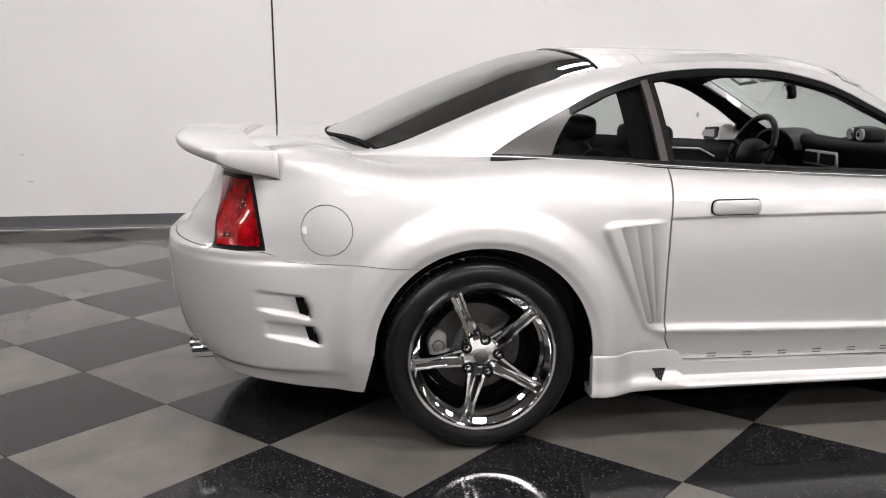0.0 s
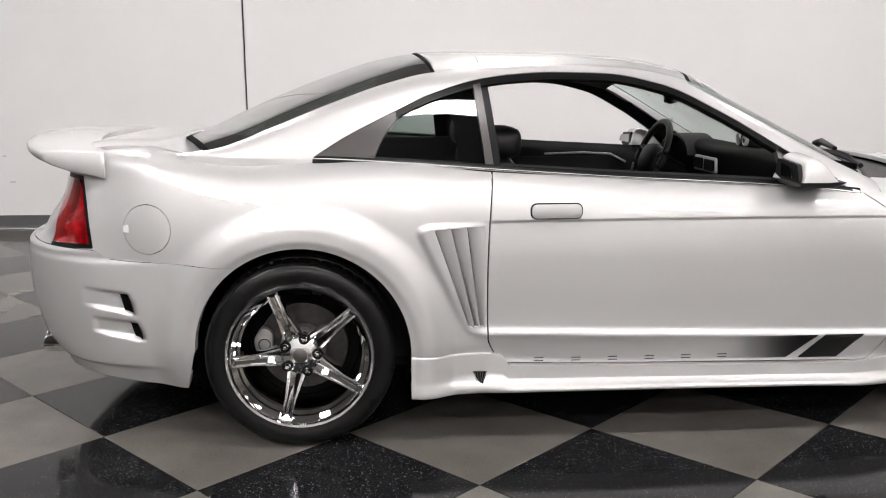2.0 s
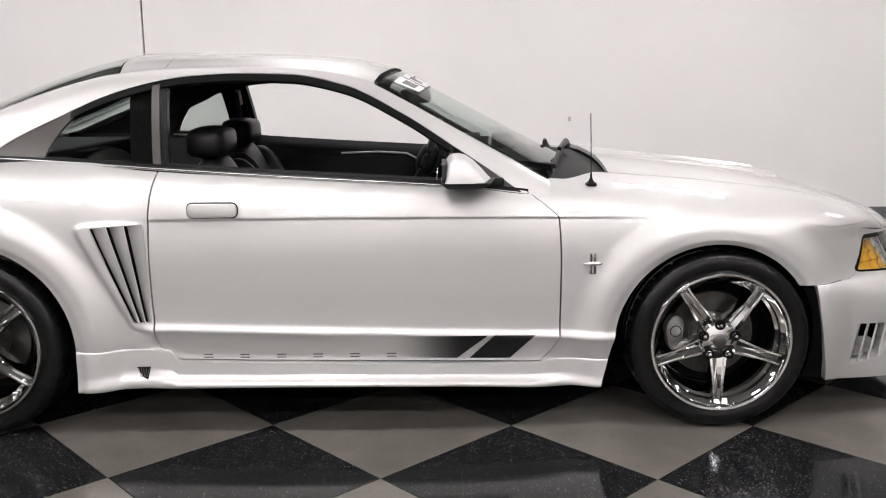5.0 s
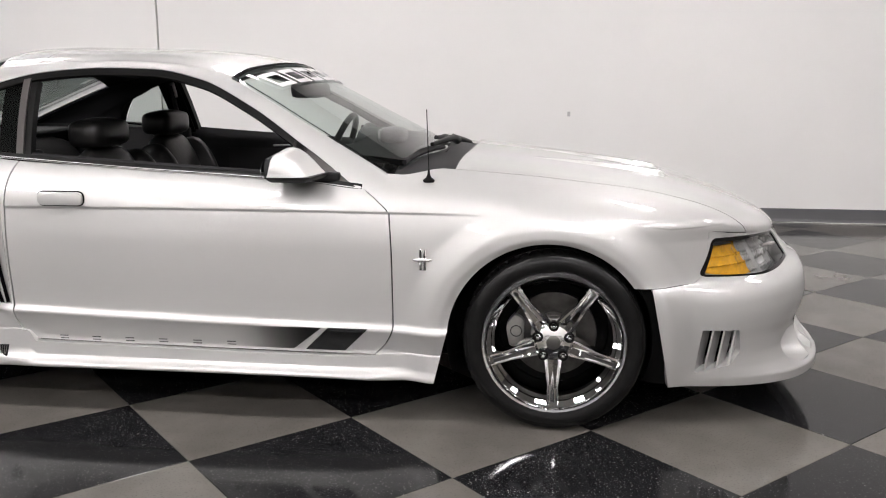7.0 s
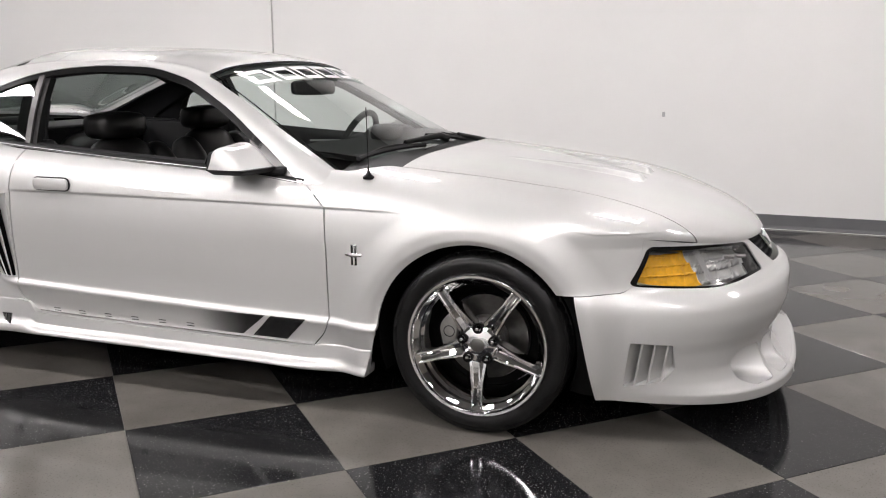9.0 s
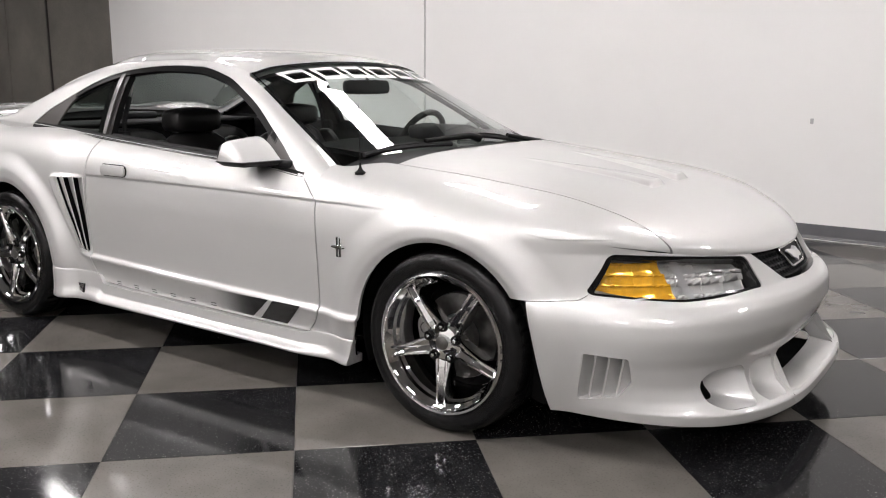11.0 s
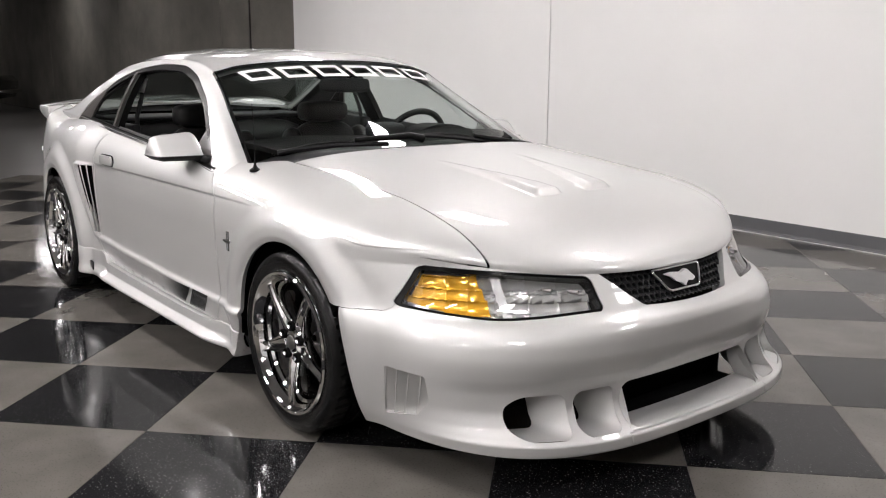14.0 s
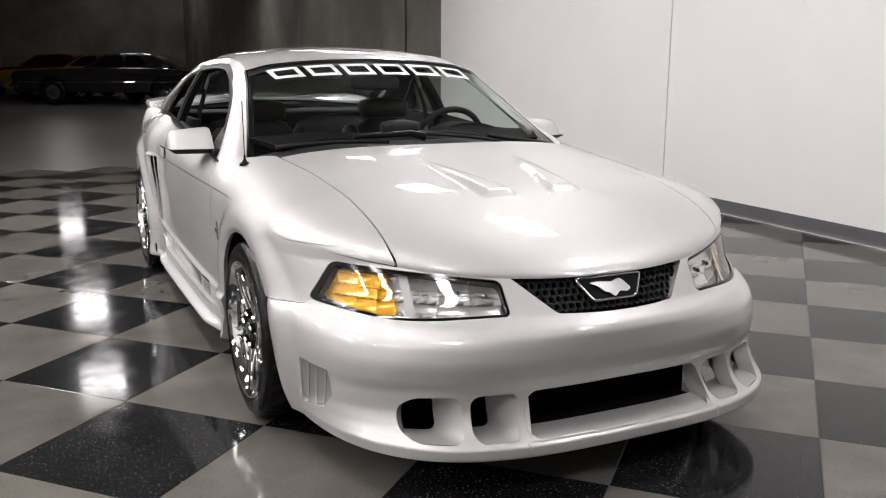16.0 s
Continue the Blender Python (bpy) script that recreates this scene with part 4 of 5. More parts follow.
def tyre_mesh(width, radius):
    """Outer face towards -y; blocks cut into the shoulders, grooves round the tread."""
    h = width / 2
    prof = [(0.232, -h + 0.030), (0.240, -h + 0.012), (0.262, -h + 0.002), (0.285, -h), (0.303, -h + 0.006), (0.312, -h + 0.014), (0.3175, -h + 0.026), (0.320, -h + 0.044),
            (0.3215, -0.046), (0.3145, -0.044), (0.3145, -0.036), (0.322, -0.034), (0.322, -0.006), (0.315, -0.004), (0.315, 0.004), (0.322, 0.006),
            (0.322, 0.034), (0.3145, 0.036), (0.3145, 0.044), (0.3215, 0.046), (0.320, h - 0.044), (0.312, h - 0.014), (0.285, h), (0.240, h - 0.012)]
    n = 240
    bm = bmesh.new()
    rings = []
    for k, (r, y) in enumerate(prof):
        row = []
        for i in range(n):
            rr = 0.24 + (r - 0.24) * (radius - 0.24) / (0.322 - 0.24) if r > 0.24 else r
            if k in (6, 7, 8, 19):
                rr -= (0.003 if k == 6 else 0.009) if i % 5 == 0 else 0
            a = 2 * math.pi * (i + (0.6 * (k - 6) if 5 <= k <= 8 else 0)) / n
            row.append(bm.verts.new((rr * math.cos(a), y, rr * math.sin(a))))
        rings.append(row)
    for a, b in zip(rings, rings[1:]):
        for i in range(n):
            bm.faces.new((a[i], a[(i + 1) % n], b[(i + 1) % n], b[i]))
    bmesh.ops.recalc_face_normals(bm, faces=bm.faces)
    return sharpen(bm, 28)


def spoke_mesh(angle, h):
    """A tapered spoke with raised borders, from the hub out to the rim."""
    bm = bmesh.new()
    n = 9
    rows = []
    for i in range(n):
        t = i / (n - 1)
        r = 0.042 + t * (0.222 - 0.042)
        w = 0.036 - 0.017 * min(1, t * 1.6) + 0.002 * t
        y = -h + 0.030 - 0.020 * math.sin(min(1, t * 1.1) * math.pi / 2) + 0.004 * t
        rows.append([(r, y + 0.055, -w * 0.9), (r, y + 0.010, -w), (r, y, -w * 0.90), (r, y, -w * 0.66), (r, y + 0.005, -w * 0.55), (r, y + 0.0125, 0.0),
                     (r, y + 0.005, w * 0.55), (r, y, w * 0.66), (r, y, w * 0.90), (r, y + 0.010, w), (r, y + 0.055, w * 0.9)])
    m = Matrix.Rotation(-angle, 4, "Y")
    grid = [[bm.verts.new(m @ Vector(p)) for p in row] for row in rows]
    for a, b in zip(grid, grid[1:]):
        for j in range(len(a) - 1):
            bm.faces.new((a[j], a[j + 1], b[j + 1], b[j]))
        bm.faces.new((a[-1], a[0], b[0], b[-1]))
    bm.faces.new(grid[0])
    bm.faces.new(grid[-1][::-1])
    bmesh.ops.recalc_face_normals(bm, faces=bm.faces)
    return sharpen(bm, 24)


def build_wheel(width, base, radius):
    """A wheel about the origin, its outer face towards -y. Returns its parts' parent."""
    h = width / 2
    wheel = part("wheel", turned([(0.243, -h + 0.028), (0.247, -h + 0.004), (0.243, -h - 0.002), (0.235, -h - 0.001), (0.231, -h + 0.008), (0.226, -h + 0.014), (0.214, -h + 0.026), (0.212, -h + 0.042), (0.203, -h + 0.050),
                                  (0.196, -h + 0.10), (0.192, h - 0.06), (0.228, h - 0.02), (0.236, h - 0.02)], 96), CHROME, None, "polished chrome rim barrel")
    part("tyre", tyre_mesh(width, radius), RUBBER, wheel, "black low-profile tyre")
    for k in range(5):
        a = radians(base + 72 * k)
        part("spoke", spoke_mesh(a, h), CHROME, wheel)
        b = a + radians(36)
        m = pose(0.057 * math.cos(b), -h + 0.012, 0.057 * math.sin(b))
        part("lug_nut", turned([(0.0, -0.006), (0.006, -0.005), (0.0085, 0.0), (0.0085, 0.022), (0.0, 0.022)], 6, m), CHROME, wheel)
        # black ring paints the shade in the hole round each nut
        part("lug_recess", turned([(0.0098, 0.012), (0.0145, 0.004), (0.0165, 0.004), (0.018, 0.016), (0.0098, 0.017)], 24, m), HIDDEN, wheel)
        part("rim_bolt", turned([(0, -0.003), (0.0035, -0.002), (0.0035, 0.006)], 10, pose(0.2275 * math.cos(b), -h + 0.018, 0.2275 * math.sin(b))), CHROME, wheel)
    part("hub", turned([(0.0, -h + 0.020), (0.034, -h + 0.020), (0.040, -h + 0.022), (0.058, -h + 0.026), (0.066, -h + 0.034), (0.066, -h + 0.08), (0, -h + 0.08)], 60), CHROME, wheel)
    part("centre_cap", turned([(0, -h + 0.013), (0.018, -h + 0.014), (0.024, -h + 0.017), (0.026, -h + 0.024)], 40), CAPGREY, wheel)
    part("brake_disc", turned([(0.06, 0.005), (0.150, 0.005), (0.152, 0.012), (0.152, 0.030), (0.06, 0.030)], 64), DISC, wheel)
    part("disc_hat", turned([(0, -0.02), (0.075, -0.02), (0.08, 0.01), (0.0, 0.01)], 40), STEEL, wheel)
    bm = prism(rounded([(-0.150, -0.060), (-0.105, -0.050), (-0.100, 0.055), (-0.135, 0.075), (-0.168, 0.030)], 0.022, 5), 0.05, Matrix(((1, 0, 0, 0), (0, 0, 1, -0.018), (0, 1, 0, 0), (0, 0, 0, 1))), 0.006)
    caliper = part("caliper", bm, CALIPER, wheel)
    part("piston", turned([(0.0, -0.014), (0.016, -0.014), (0.019, -0.021), (0.022, -0.016)], 24, pose(-0.130, 0, 0.012)), HIDDEN, caliper)
    part("backing", turned([(0.0, 0.05), (0.19, 0.05), (0.191, 0.06)], 48), HIDDEN, wheel)
    return wheel


for x, width, base, out, radius in ((0.0, 0.262, 40, 0.920, 0.319), (AXLE, 0.240, 54, 0.895, 0.315)):
    w = build_wheel(width, base, radius)
    for s in (-1, 1):
        m = pose(x, s * (out - width / 2), radius, 0, 0, 0 if s < 0 else 180)
        ob = w if s < 0 else copy_thing(w, m)
        ob.matrix_basis = m
        ob.parent = car
        ob.matrix_parent_inverse = parent_world(car).inverted()

# ---- lamps, grille and badges ----
def on_nose(y, z, inset=0.0):
    """x of the car's front at y and z."""
    b = side_y(np.float64(3.3), z)
    p = nose_power(z)
    k = np.maximum(1 - (np.abs(y) / b) ** p, 0) ** (1 / p)
    return X_FRONT + (nose(z) - X_FRONT) * k - inset


U_LAMP, V_LAMP = np.linspace(1.12, 2.0, 190), np.linspace(0.6, 1, 80)
for s in (-1, 1):
    lamp = part("headlamp", skin(ring, U_LAMP, V_LAMP, [within(in_headlamp, -0.002)], s, 0.0, lift=-0.075), REFLECTOR, car, "clear headlamp with an amber indicator in a black surround")
    outer_gap = lambda y, z: 0.802 - 0.48 * (z - 0.54) - y
    top_gap = lambda y, z: 0.6235 + 0.095 * (y - 0.34) - z - 0.006 - 0.008 * step(0.50, 0.66, y)
    part("surround", skin(ring, U_LAMP, V_LAMP, [within(in_headlamp, 0.0005), lambda x, y, z: np.maximum(np.maximum(0.0075 - in_headlamp(x, y, z), 0.012 - outer_gap(y, z)), -top_gap(y, z))],
                          s, 0.05, lift=-0.004), GLOSSBLACK, lamp)
    inner = lambda x, y, z: np.minimum(np.minimum(in_headlamp(x, y, z) - 0.0065, outer_gap(y, z) - 0.011), top_gap(y, z) + 0.001)
    pane("lens", skin(ring, U_LAMP, V_LAMP, [inner], s, 0.0, lift=-0.007), CLEAR, lamp, "clear moulded lens")

    def fluted(depth, width, bars):
        def surface(u, v):
            x, y, z = ring(u, v)
            k = depth * np.abs(np.sin((y + 0.25 * (z - 0.57)) * np.pi / width)) + depth * np.abs(np.sin((z - 0.53) * np.pi / 0.034)) + bars * np.abs(z - 0.578)
            return x - k, y, z
        return surface
    amber = lambda x, y, z: y - 0.622
    part("indicator", skin(fluted(0.005, 0.047, 0.12), U_LAMP, V_LAMP, [within(inner, 0.007), amber], s, 0.0, lift=-0.030), AMBER, lamp, "amber indicator lens")
    part("divider", skin(ring, U_LAMP, V_LAMP, [within(inner, 0.002), lambda x, y, z: y - 0.575, lambda x, y, z: 0.597 - y], s, 0.0, lift=-0.026), SATIN, lamp)
    part("reflector", skin(fluted(0.006, 0.085, 0.35), U_LAMP, V_LAMP, [within(inner, -0.004)], s, 0.0, lift=-0.042), REFLECTOR, lamp, "bright faceted reflector")
    for yc, zc in ((0.465, 0.588), (0.395, 0.580)):
        x0 = float(on_nose(yc, zc, 0.030))
        part("bulb_shield", turned([(0.0, 0.004), (0.005, 0.003), (0.007, -0.004), (0.007, -0.03)], 20, pose(x0, s * yc, zc, 0, 0, 90 - s * 22)), STEEL, lamp)
    # tail lamp
    U_T, V_T = np.linspace(-1, 0.0, 120), np.linspace(0.55, 1, 60)
    tl = part("tail_lamp", skin(ring, U_T, V_T, [within(in_tail_lamp, 0.0015), lambda x, y, z: 0.014 - in_tail_lamp(x, y, z)], s, 0.03, lift=-0.002), TRIM, car, "red tail lamp in a black surround")
    for k, (a, b) in enumerate(((0.50, 0.95),)):
        part("lens", skin(ring, U_T, V_T, [within(in_tail_lamp, 0.015), lambda x, y, z: y - a, lambda x, y, z: b - y], s, 0.012, lift=0.003), RED, tl, "red ribbed lens")

grille = part("grille", skin(ring, U_LAMP, V_LAMP, [within(in_grille, -0.004)], both=True, thick=0.0, lift=-0.05), HIDDEN, car, "black honeycomb grille with a chrome badge frame")
bm = bmesh.new()
H = 0.0125
for row in range(-1, 10):
    for col in range(-16, 17):
        yc = (col + 0.5 * (row % 2)) * H * 1.76
        zc = 0.522 + row * H * 1.52
        ins = float(in_grille(np.float64(3.45), np.float64(abs(yc)), np.float64(zc)))
        if ins < -0.001 or zc > 0.620:
            continue
        ring_o, ring_i, ring_b = [], [], []
        for k in range(6):
            a = math.pi / 3 * k + math.pi / 6
            for lst, r, inset in ((ring_o, H * 1.02, 0.020), (ring_i, H * 0.80, 0.022), (ring_b, H * 0.74, 0.036)):
                y, z = yc + r * math.cos(a), zc + r * math.sin(a)
                lst.append(bm.verts.new((float(on_nose(y, z, inset)), y, z)))
        for k in range(6):
            j = (k + 1) % 6
            bm.faces.new((ring_o[k], ring_o[j], ring_i[j], ring_i[k]))
            bm.faces.new((ring_i[k], ring_i[j], ring_b[j], ring_b[k]))
part("honeycomb", bm, PLASTIC, grille, smooth=False)
frame_pts = rounded([(-0.117, 0.614), (-0.074, 0.553), (0.074, 0.553), (0.117, 0.614)], 0.014, 5)
part("badge_frame", tube([(float(on_nose(y, z, 0.010)), y, z) for y, z in frame_pts], 0.0042, 8, closed=True), CHROME, grille, "chrome badge frame")
bm = bmesh.new()
bm.faces.new([bm.verts.new((float(on_nose(y, z, 0.014)), y, z)) for y, z in frame_pts])
part("badge_plate", bm, TRIM, grille)
# the emblem: a plain stretched bright shape, tapered at both ends
shape = rounded([(-0.062, 0.578), (-0.046, 0.570), (-0.020, 0.574), (0.002, 0.560), (0.014, 0.572), (0.034, 0.576), (0.050, 0.592), (0.074, 0.600), (0.040, 0.603), (0.0, 0.598), (-0.034, 0.606)], 0.006, 4)
bm = bmesh.new()
front, rear_ring = [[bm.verts.new((float(on_nose(y, z, d)), -y, z)) for y, z in shape] for d in (0.003, 0.013)]
bm.faces.new(front)
for i in range(len(shape)):
    j = (i + 1) % len(shape)
    bm.faces.new((front[i], front[j], rear_ring[j], rear_ring[i]))
bmesh.ops.recalc_face_normals(bm, faces=bm.faces)
part("emblem", sharpen(bm, 40), BRIGHT, grille, "plain bright stretched emblem", smooth=False)

# walls of the three kinds of duct in the bumper
for s in (-1, 1):
    for outline in DUCTS[:2]:
        bm = bmesh.new()
        pts = rounded(outline, 0.030, 5)
        rows = [[bm.verts.new((float(on_nose(y, z, d)), s * (y + sh), z)) for y, z in pts] for d, sh in ((0.002, 0.0), (0.06, 0.012), (0.14, 0.03))]
        for a, b in zip(rows, rows[1:]):
            for i in range(len(pts)):
                j = (i + 1) % len(pts)
                bm.faces.new((a[i], a[j], b[j], b[i]))
        bmesh.ops.recalc_face_normals(bm, faces=bm.faces)
        part("duct", bm, SILVER, front_bumper)
    part("lip_step", prism(rounded([(3.50, 0.0), (3.607, 0.0), (3.600, 0.03), (3.50, 0.028)], 0.006, 3), 0.010, Matrix(((1, 0, 0, -0.008), (0, 0, 1, s * 0.335 - 0.005), (0, 1, 0, 0.158), (0, 0, 0, 1)))), SILVER, front_bumper)
bm = bmesh.new()
pts = [(-0.322, 0.192), (0.322, 0.192), (0.300, 0.302), (0.285, 0.314), (-0.285, 0.314), (-0.300, 0.302)]
rows = [[bm.verts.new((float(on_nose(y, z, d)), y, z)) for y, z in pts] for d in (0.002, 0.07)]
for i in range(1, len(pts)):
    j = (i + 1) % len(pts)
    bm.faces.new((rows[0][i], rows[0][j], rows[1][j], rows[1][i]))
part("centre_duct", bm, SILVER, front_bumper, smooth=False)
part("lip_shelf", skin(lambda y, v: (on_nose(y, 0.186 + 0 * y, 0.002) - 0.10 * v, y, 0.1905 + 0.010 * v), np.linspace(-0.325, 0.325, 30), np.linspace(0, 1, 5), [], 1, 0.0, centre=(3.4, 0, 0.0)), SILVER, front_bumper)

# ---- things on the sides ----
def decal(name, points, mat, s, parent, lift=0.0012, n=14):
    """A thin film on the side, from four corners (x, z): low rear, low front, high front, high rear."""
    (ax, az), (bx, bz), (cx, cz), (dx, dz) = points

    def film(u, v):
        x = (ax + (bx - ax) * u) * (1 - v) + (dx + (cx - dx) * u) * v
        z = (az + (bz - az) * u) * (1 - v) + (dz + (cz - dz) * u) * v
        return x, side_y(x, z) + lift, z
    return part(name, skin(film, np.linspace(0, 1, n), np.linspace(0, 1, 10), [], s), mat, parent)


for s in (-1, 1):
    decal("stripe", [(1.706, 0.262), (1.847, 0.260), (1.933, 0.346), (1.792, 0.348)], BLACKDECAL, s, car)
    decal("fading_stripe", [(1.42, 0.266), (1.664, 0.263), (1.770, 0.348), (1.42, 0.350)], FADING, s, car)
    for k in range(6):
        x = 0.785 + 0.127 * k
        for z0, z1 in ((0.270, 0.274), (0.281, 0.285)):
            decal("lettering_bar", [(x, z0), (x + 0.033, z0), (x + 0.034, z1), (x + 0.001, z1)], GREYDECAL, s, car, n=4)
    # handle
    hx, hz = 0.850, 0.790
    yb = float(side_y(np.float64(hx), np.float64(hz)))
    base_y = lambda: Matrix(((1, 0, 0, hx), (0, 0, s, s * (yb - 0.004)), (0, 1, 0, hz), (0, 0, 0, 1)))
    pill = lambda w, h: rounded([(-w, -h), (w, -h), (w, h), (-w, h)], h * 0.95, 8)
    handle = part("door_handle", prism(pill(0.083, 0.0235), 0.015, base_y(), 0.004), SILVER, car, "silver painted pull handle")
    # flat black pill paints the shadow line round the handle
    part("handle_recess", prism(pill(0.0862, 0.0266), 0.0052, base_y()), HIDDEN, handle)
    # wing badge: plain upright bar with a slim cross shape
    bx, bz = 2.126, 0.595
    yb2 = float(side_y(np.float64(bx), np.float64(bz)))
    m2 = Matrix(((1, 0, 0, bx), (0, 0, s, s * (yb2 - 0.001)), (0, 1, 0, bz), (0, 0, 0, 1)))
    wing = part("wing_badge", prism(rounded([(-0.012, -0.037), (0.012, -0.037), (0.012, 0.037), (-0.012, 0.037)], 0.002, 2), 0.004, m2, 0.001), CHROME, car, "small chrome badge with coloured bars")
    for dx, mat in ((-0.006, BLACKDECAL), (0.0, SATIN), (0.006, BLACKDECAL)):
        part("bar", prism([(dx - 0.0022, -0.034), (dx + 0.0022, -0.034), (dx + 0.0022, 0.034), (dx - 0.0022, 0.034)], 0.0048, m2), mat, wing)
    part("cross_shape", prism(rounded([(-0.034, -0.002), (0.0, -0.009), (0.030, -0.004), (0.034, 0.004), (0.0, 0.008), (-0.030, 0.004)], 0.004, 3), 0.008, m2, 0.001), CHROME, wing)
    # door mirror
    bm = bmesh.new()
    rows = []
    for t in np.linspace(0, 1, 17):
        e = max(1 - abs(2 * t - 1) ** 9, 0.02) ** 0.28
        y, h = 0.800 + 0.188 * t, (0.090 - 0.016 * t) * e
        xr, xf = 1.612 + 0.014 * t, 1.706 + (0.084 - 0.036 * t) * e
        sec = [(xr + (xf - xr) * f, 0.882 + h * g) for f, g in ((0, 0), (0.05, 0.45), (0.10, 0.78), (0.16, 0.93), (0.24, 0.99), (0.36, 1.0), (0.48, 0.94), (0.62, 0.76), (0.78, 0.46), (0.92, 0.15), (0.98, 0.04), (1, 0))]
        rows.append([bm.verts.new((x, s * y, z)) for x, z in sec])
    for p, q in zip(rows, rows[1:]):
        for i in range(len(p)):
            j = (i + 1) % len(p)
            bm.faces.new((p[i], p[j], q[j], q[i]))
    bm.faces.new(rows[0])
    bm.faces.new(rows[-1][::-1])
    bmesh.ops.recalc_face_normals(bm, faces=bm.faces)
    sharpen(bm, 50)
    mirror = part("door_mirror", bm, SILVER, car, "silver door mirror on a black base")
    bm = box(1.612, 1.805, 0.796, 0.992, 0.862, 0.8835)
    for v in bm.verts:
        if v.co.z < 0.87:
            v.co.y = 0.815 if v.co.y < 0.9 else 0.965
            v.co.x += 0.02 if v.co.x < 1.7 else -0.03
        if v.co.y > 0.9 and v.co.x > 1.7:
            v.co.x -= 0.03
    for v in bm.verts:
        v.co.y *= s
    bmesh.ops.recalc_face_normals(bm, faces=bm.faces)
    bmesh.ops.bevel(bm, geom=bm.edges[:], offset=0.006, segments=2, affect="EDGES", profile=0.5)
    part("mirror_base", sharpen(bm, 40), PLASTIC, mirror)
    bm = box(1.69, 1.83, 0.77, 0.825, 0.853, 0.882, 0.008)
    for v in bm.verts:
        v.co.y *= s
    bmesh.ops.recalc_face_normals(bm, faces=bm.faces)
    part("mirror_arm", bm, PLASTIC, mirror)
    face = lambda g, x: Matrix(((0, 0, -1, x), (1, 0, 0, 0), (0, 1, 0, 0), (0, 0, 0, 1)))
    outline = lambda g: rounded([(s * (0.806 - g), 0.884 - g), (s * (0.980 + g), 0.884 - g), (s * (0.962 + g), 0.938 + g), (s * (0.822 - g), 0.948 + g)], 0.014, 4)
    part("mirror_rim", prism(outline(0.002), 0.014, face(0, 1.630)), PLASTIC, mirror)
    turn = Matrix.Translation((1.617, s * 0.893, 0.91)) @ Matrix.Rotation(math.radians(s * 9), 4, "Z") @ Matrix.Translation((-1.617, -s * 0.893, -0.91))
    part("mirror_glass", moved(prism(outline(-0.010), 0.003, face(0, 1.612)), turn), MIRROR, mirror)
    if s > 0:
        mirror.location += Vector((-0.055, -0.045, 0.0))

# aerial on the right wing
ax, ay, az = 2.133, -0.767, 0.850
aerial = part("aerial", turned([(0, -0.004), (0.020, -0.004), (0.021, 0.004), (0.010, 0.012), (0.005, 0.022), (0.003, 0.04), (0, 0.042)], 24, pose(ax, ay, az, 90, 0, 0)), TRIM, car, "thin black aerial on the wing")
part("mast", tube([(ax, ay, az + 0.04), (ax - 0.003, ay, az + 0.15), (ax - 0.006, ay, az + 0.245)], 0.0017, 8), TRIM, aerial)


def screen_at(x, y, up=0.0):
    q = roof(np.float64(x), np.float64(2 - abs(y) / float(rail_y(x))))
    return (x, y, float(q[2]) + up)


for pivot, tip in (((2.155, -0.02), (2.035, -0.60)), ((2.150, 0.60), (2.075, 0.0))):
    p0 = screen_at(*pivot, up=0.030)
    p1 = screen_at(*tip, up=0.016)
    mid = screen_at((pivot[0] + tip[0]) / 2 - 0.01, (pivot[1] + tip[1]) / 2, up=0.030)
    wiper = part("wiper_arm", tube([p0, tuple(np.add(p0, (-0.01, -0.06, 0.016))), mid], 0.012, 8, taper=[1.6, 1.2, 0.8]), TRIM, car, "black wiper arm and blade")
    blade = []
    for t in np.linspace(0, 1, 10):
        x = pivot[0] + (tip[0] - pivot[0]) * (0.25 + 0.75 * t)
        y = pivot[1] + (tip[1] - pivot[1]) * (0.25 + 0.78 * t)
        blade.append(screen_at(x - 0.012, y, up=0.012))
    part("blade", tube(blade, 0.010, 6), PLASTIC, wiper)
    part("blade_bridge", tube([tuple(np.add(blade[i], (0, 0, 0.012 if 0 < k < 3 else 0.004))) for k, i in enumerate((2, 4, 6, 8))], 0.005, 6), TRIM, wiper)

# ---- boot spoiler ----
def spoiler_row(y):
    q = abs(y) / 0.760
    xr, zr = -1.035 + 0.200 * q ** 3.2, 1.036 - 0.042 * q ** 2
    xf, zf = -0.80 + 0.170 * q ** 2, 1.020 - 0.034 * q ** 2
    zb = 0.945 - 0.048 * q ** 1.5
    return [(xf, zf), (xf - 0.4 * (xf - xr), zf + 0.004), (xr + 0.03, zr - 0.001), (xr + 0.008, zr - 0.004), (xr, zr - 0.010), (xr + 0.001, zr - 0.026), (xr + 0.008, zr - 0.036), (xr + 0.04, zr - 0.052), (xr + 0.09, zr - 0.070), (xr + 0.14, zr - 0.083), (xf - 0.07, zb + 0.018), (xf, zb)]


ys = [-0.760, -0.759, -0.756] + list(np.linspace(-0.750, 0.750, 48)) + [0.756, 0.759, 0.760]
bm = bmesh.new()
grid = []
for y in ys:
    row = spoiler_row(y)
    c = (sum(p[0] for p in row) / len(row), sum(p[1] for p in row) / len(row))
    k = {0.760: 0.86, 0.759: 0.93, 0.756: 0.98}.get(abs(y), 1.0)
    grid.append([bm.verts.new((c[0] + (p[0] - c[0]) * k, y, c[1] + (p[1] - c[1]) * k)) for p in row])
for a, b in zip(grid, grid[1:]):
    for i in range(len(a)):
        j = (i + 1) % len(a)
        bm.faces.new((a[i], a[j], b[j], b[i]))
bm.faces.new(grid[0])
bm.faces.new(grid[-1][::-1])
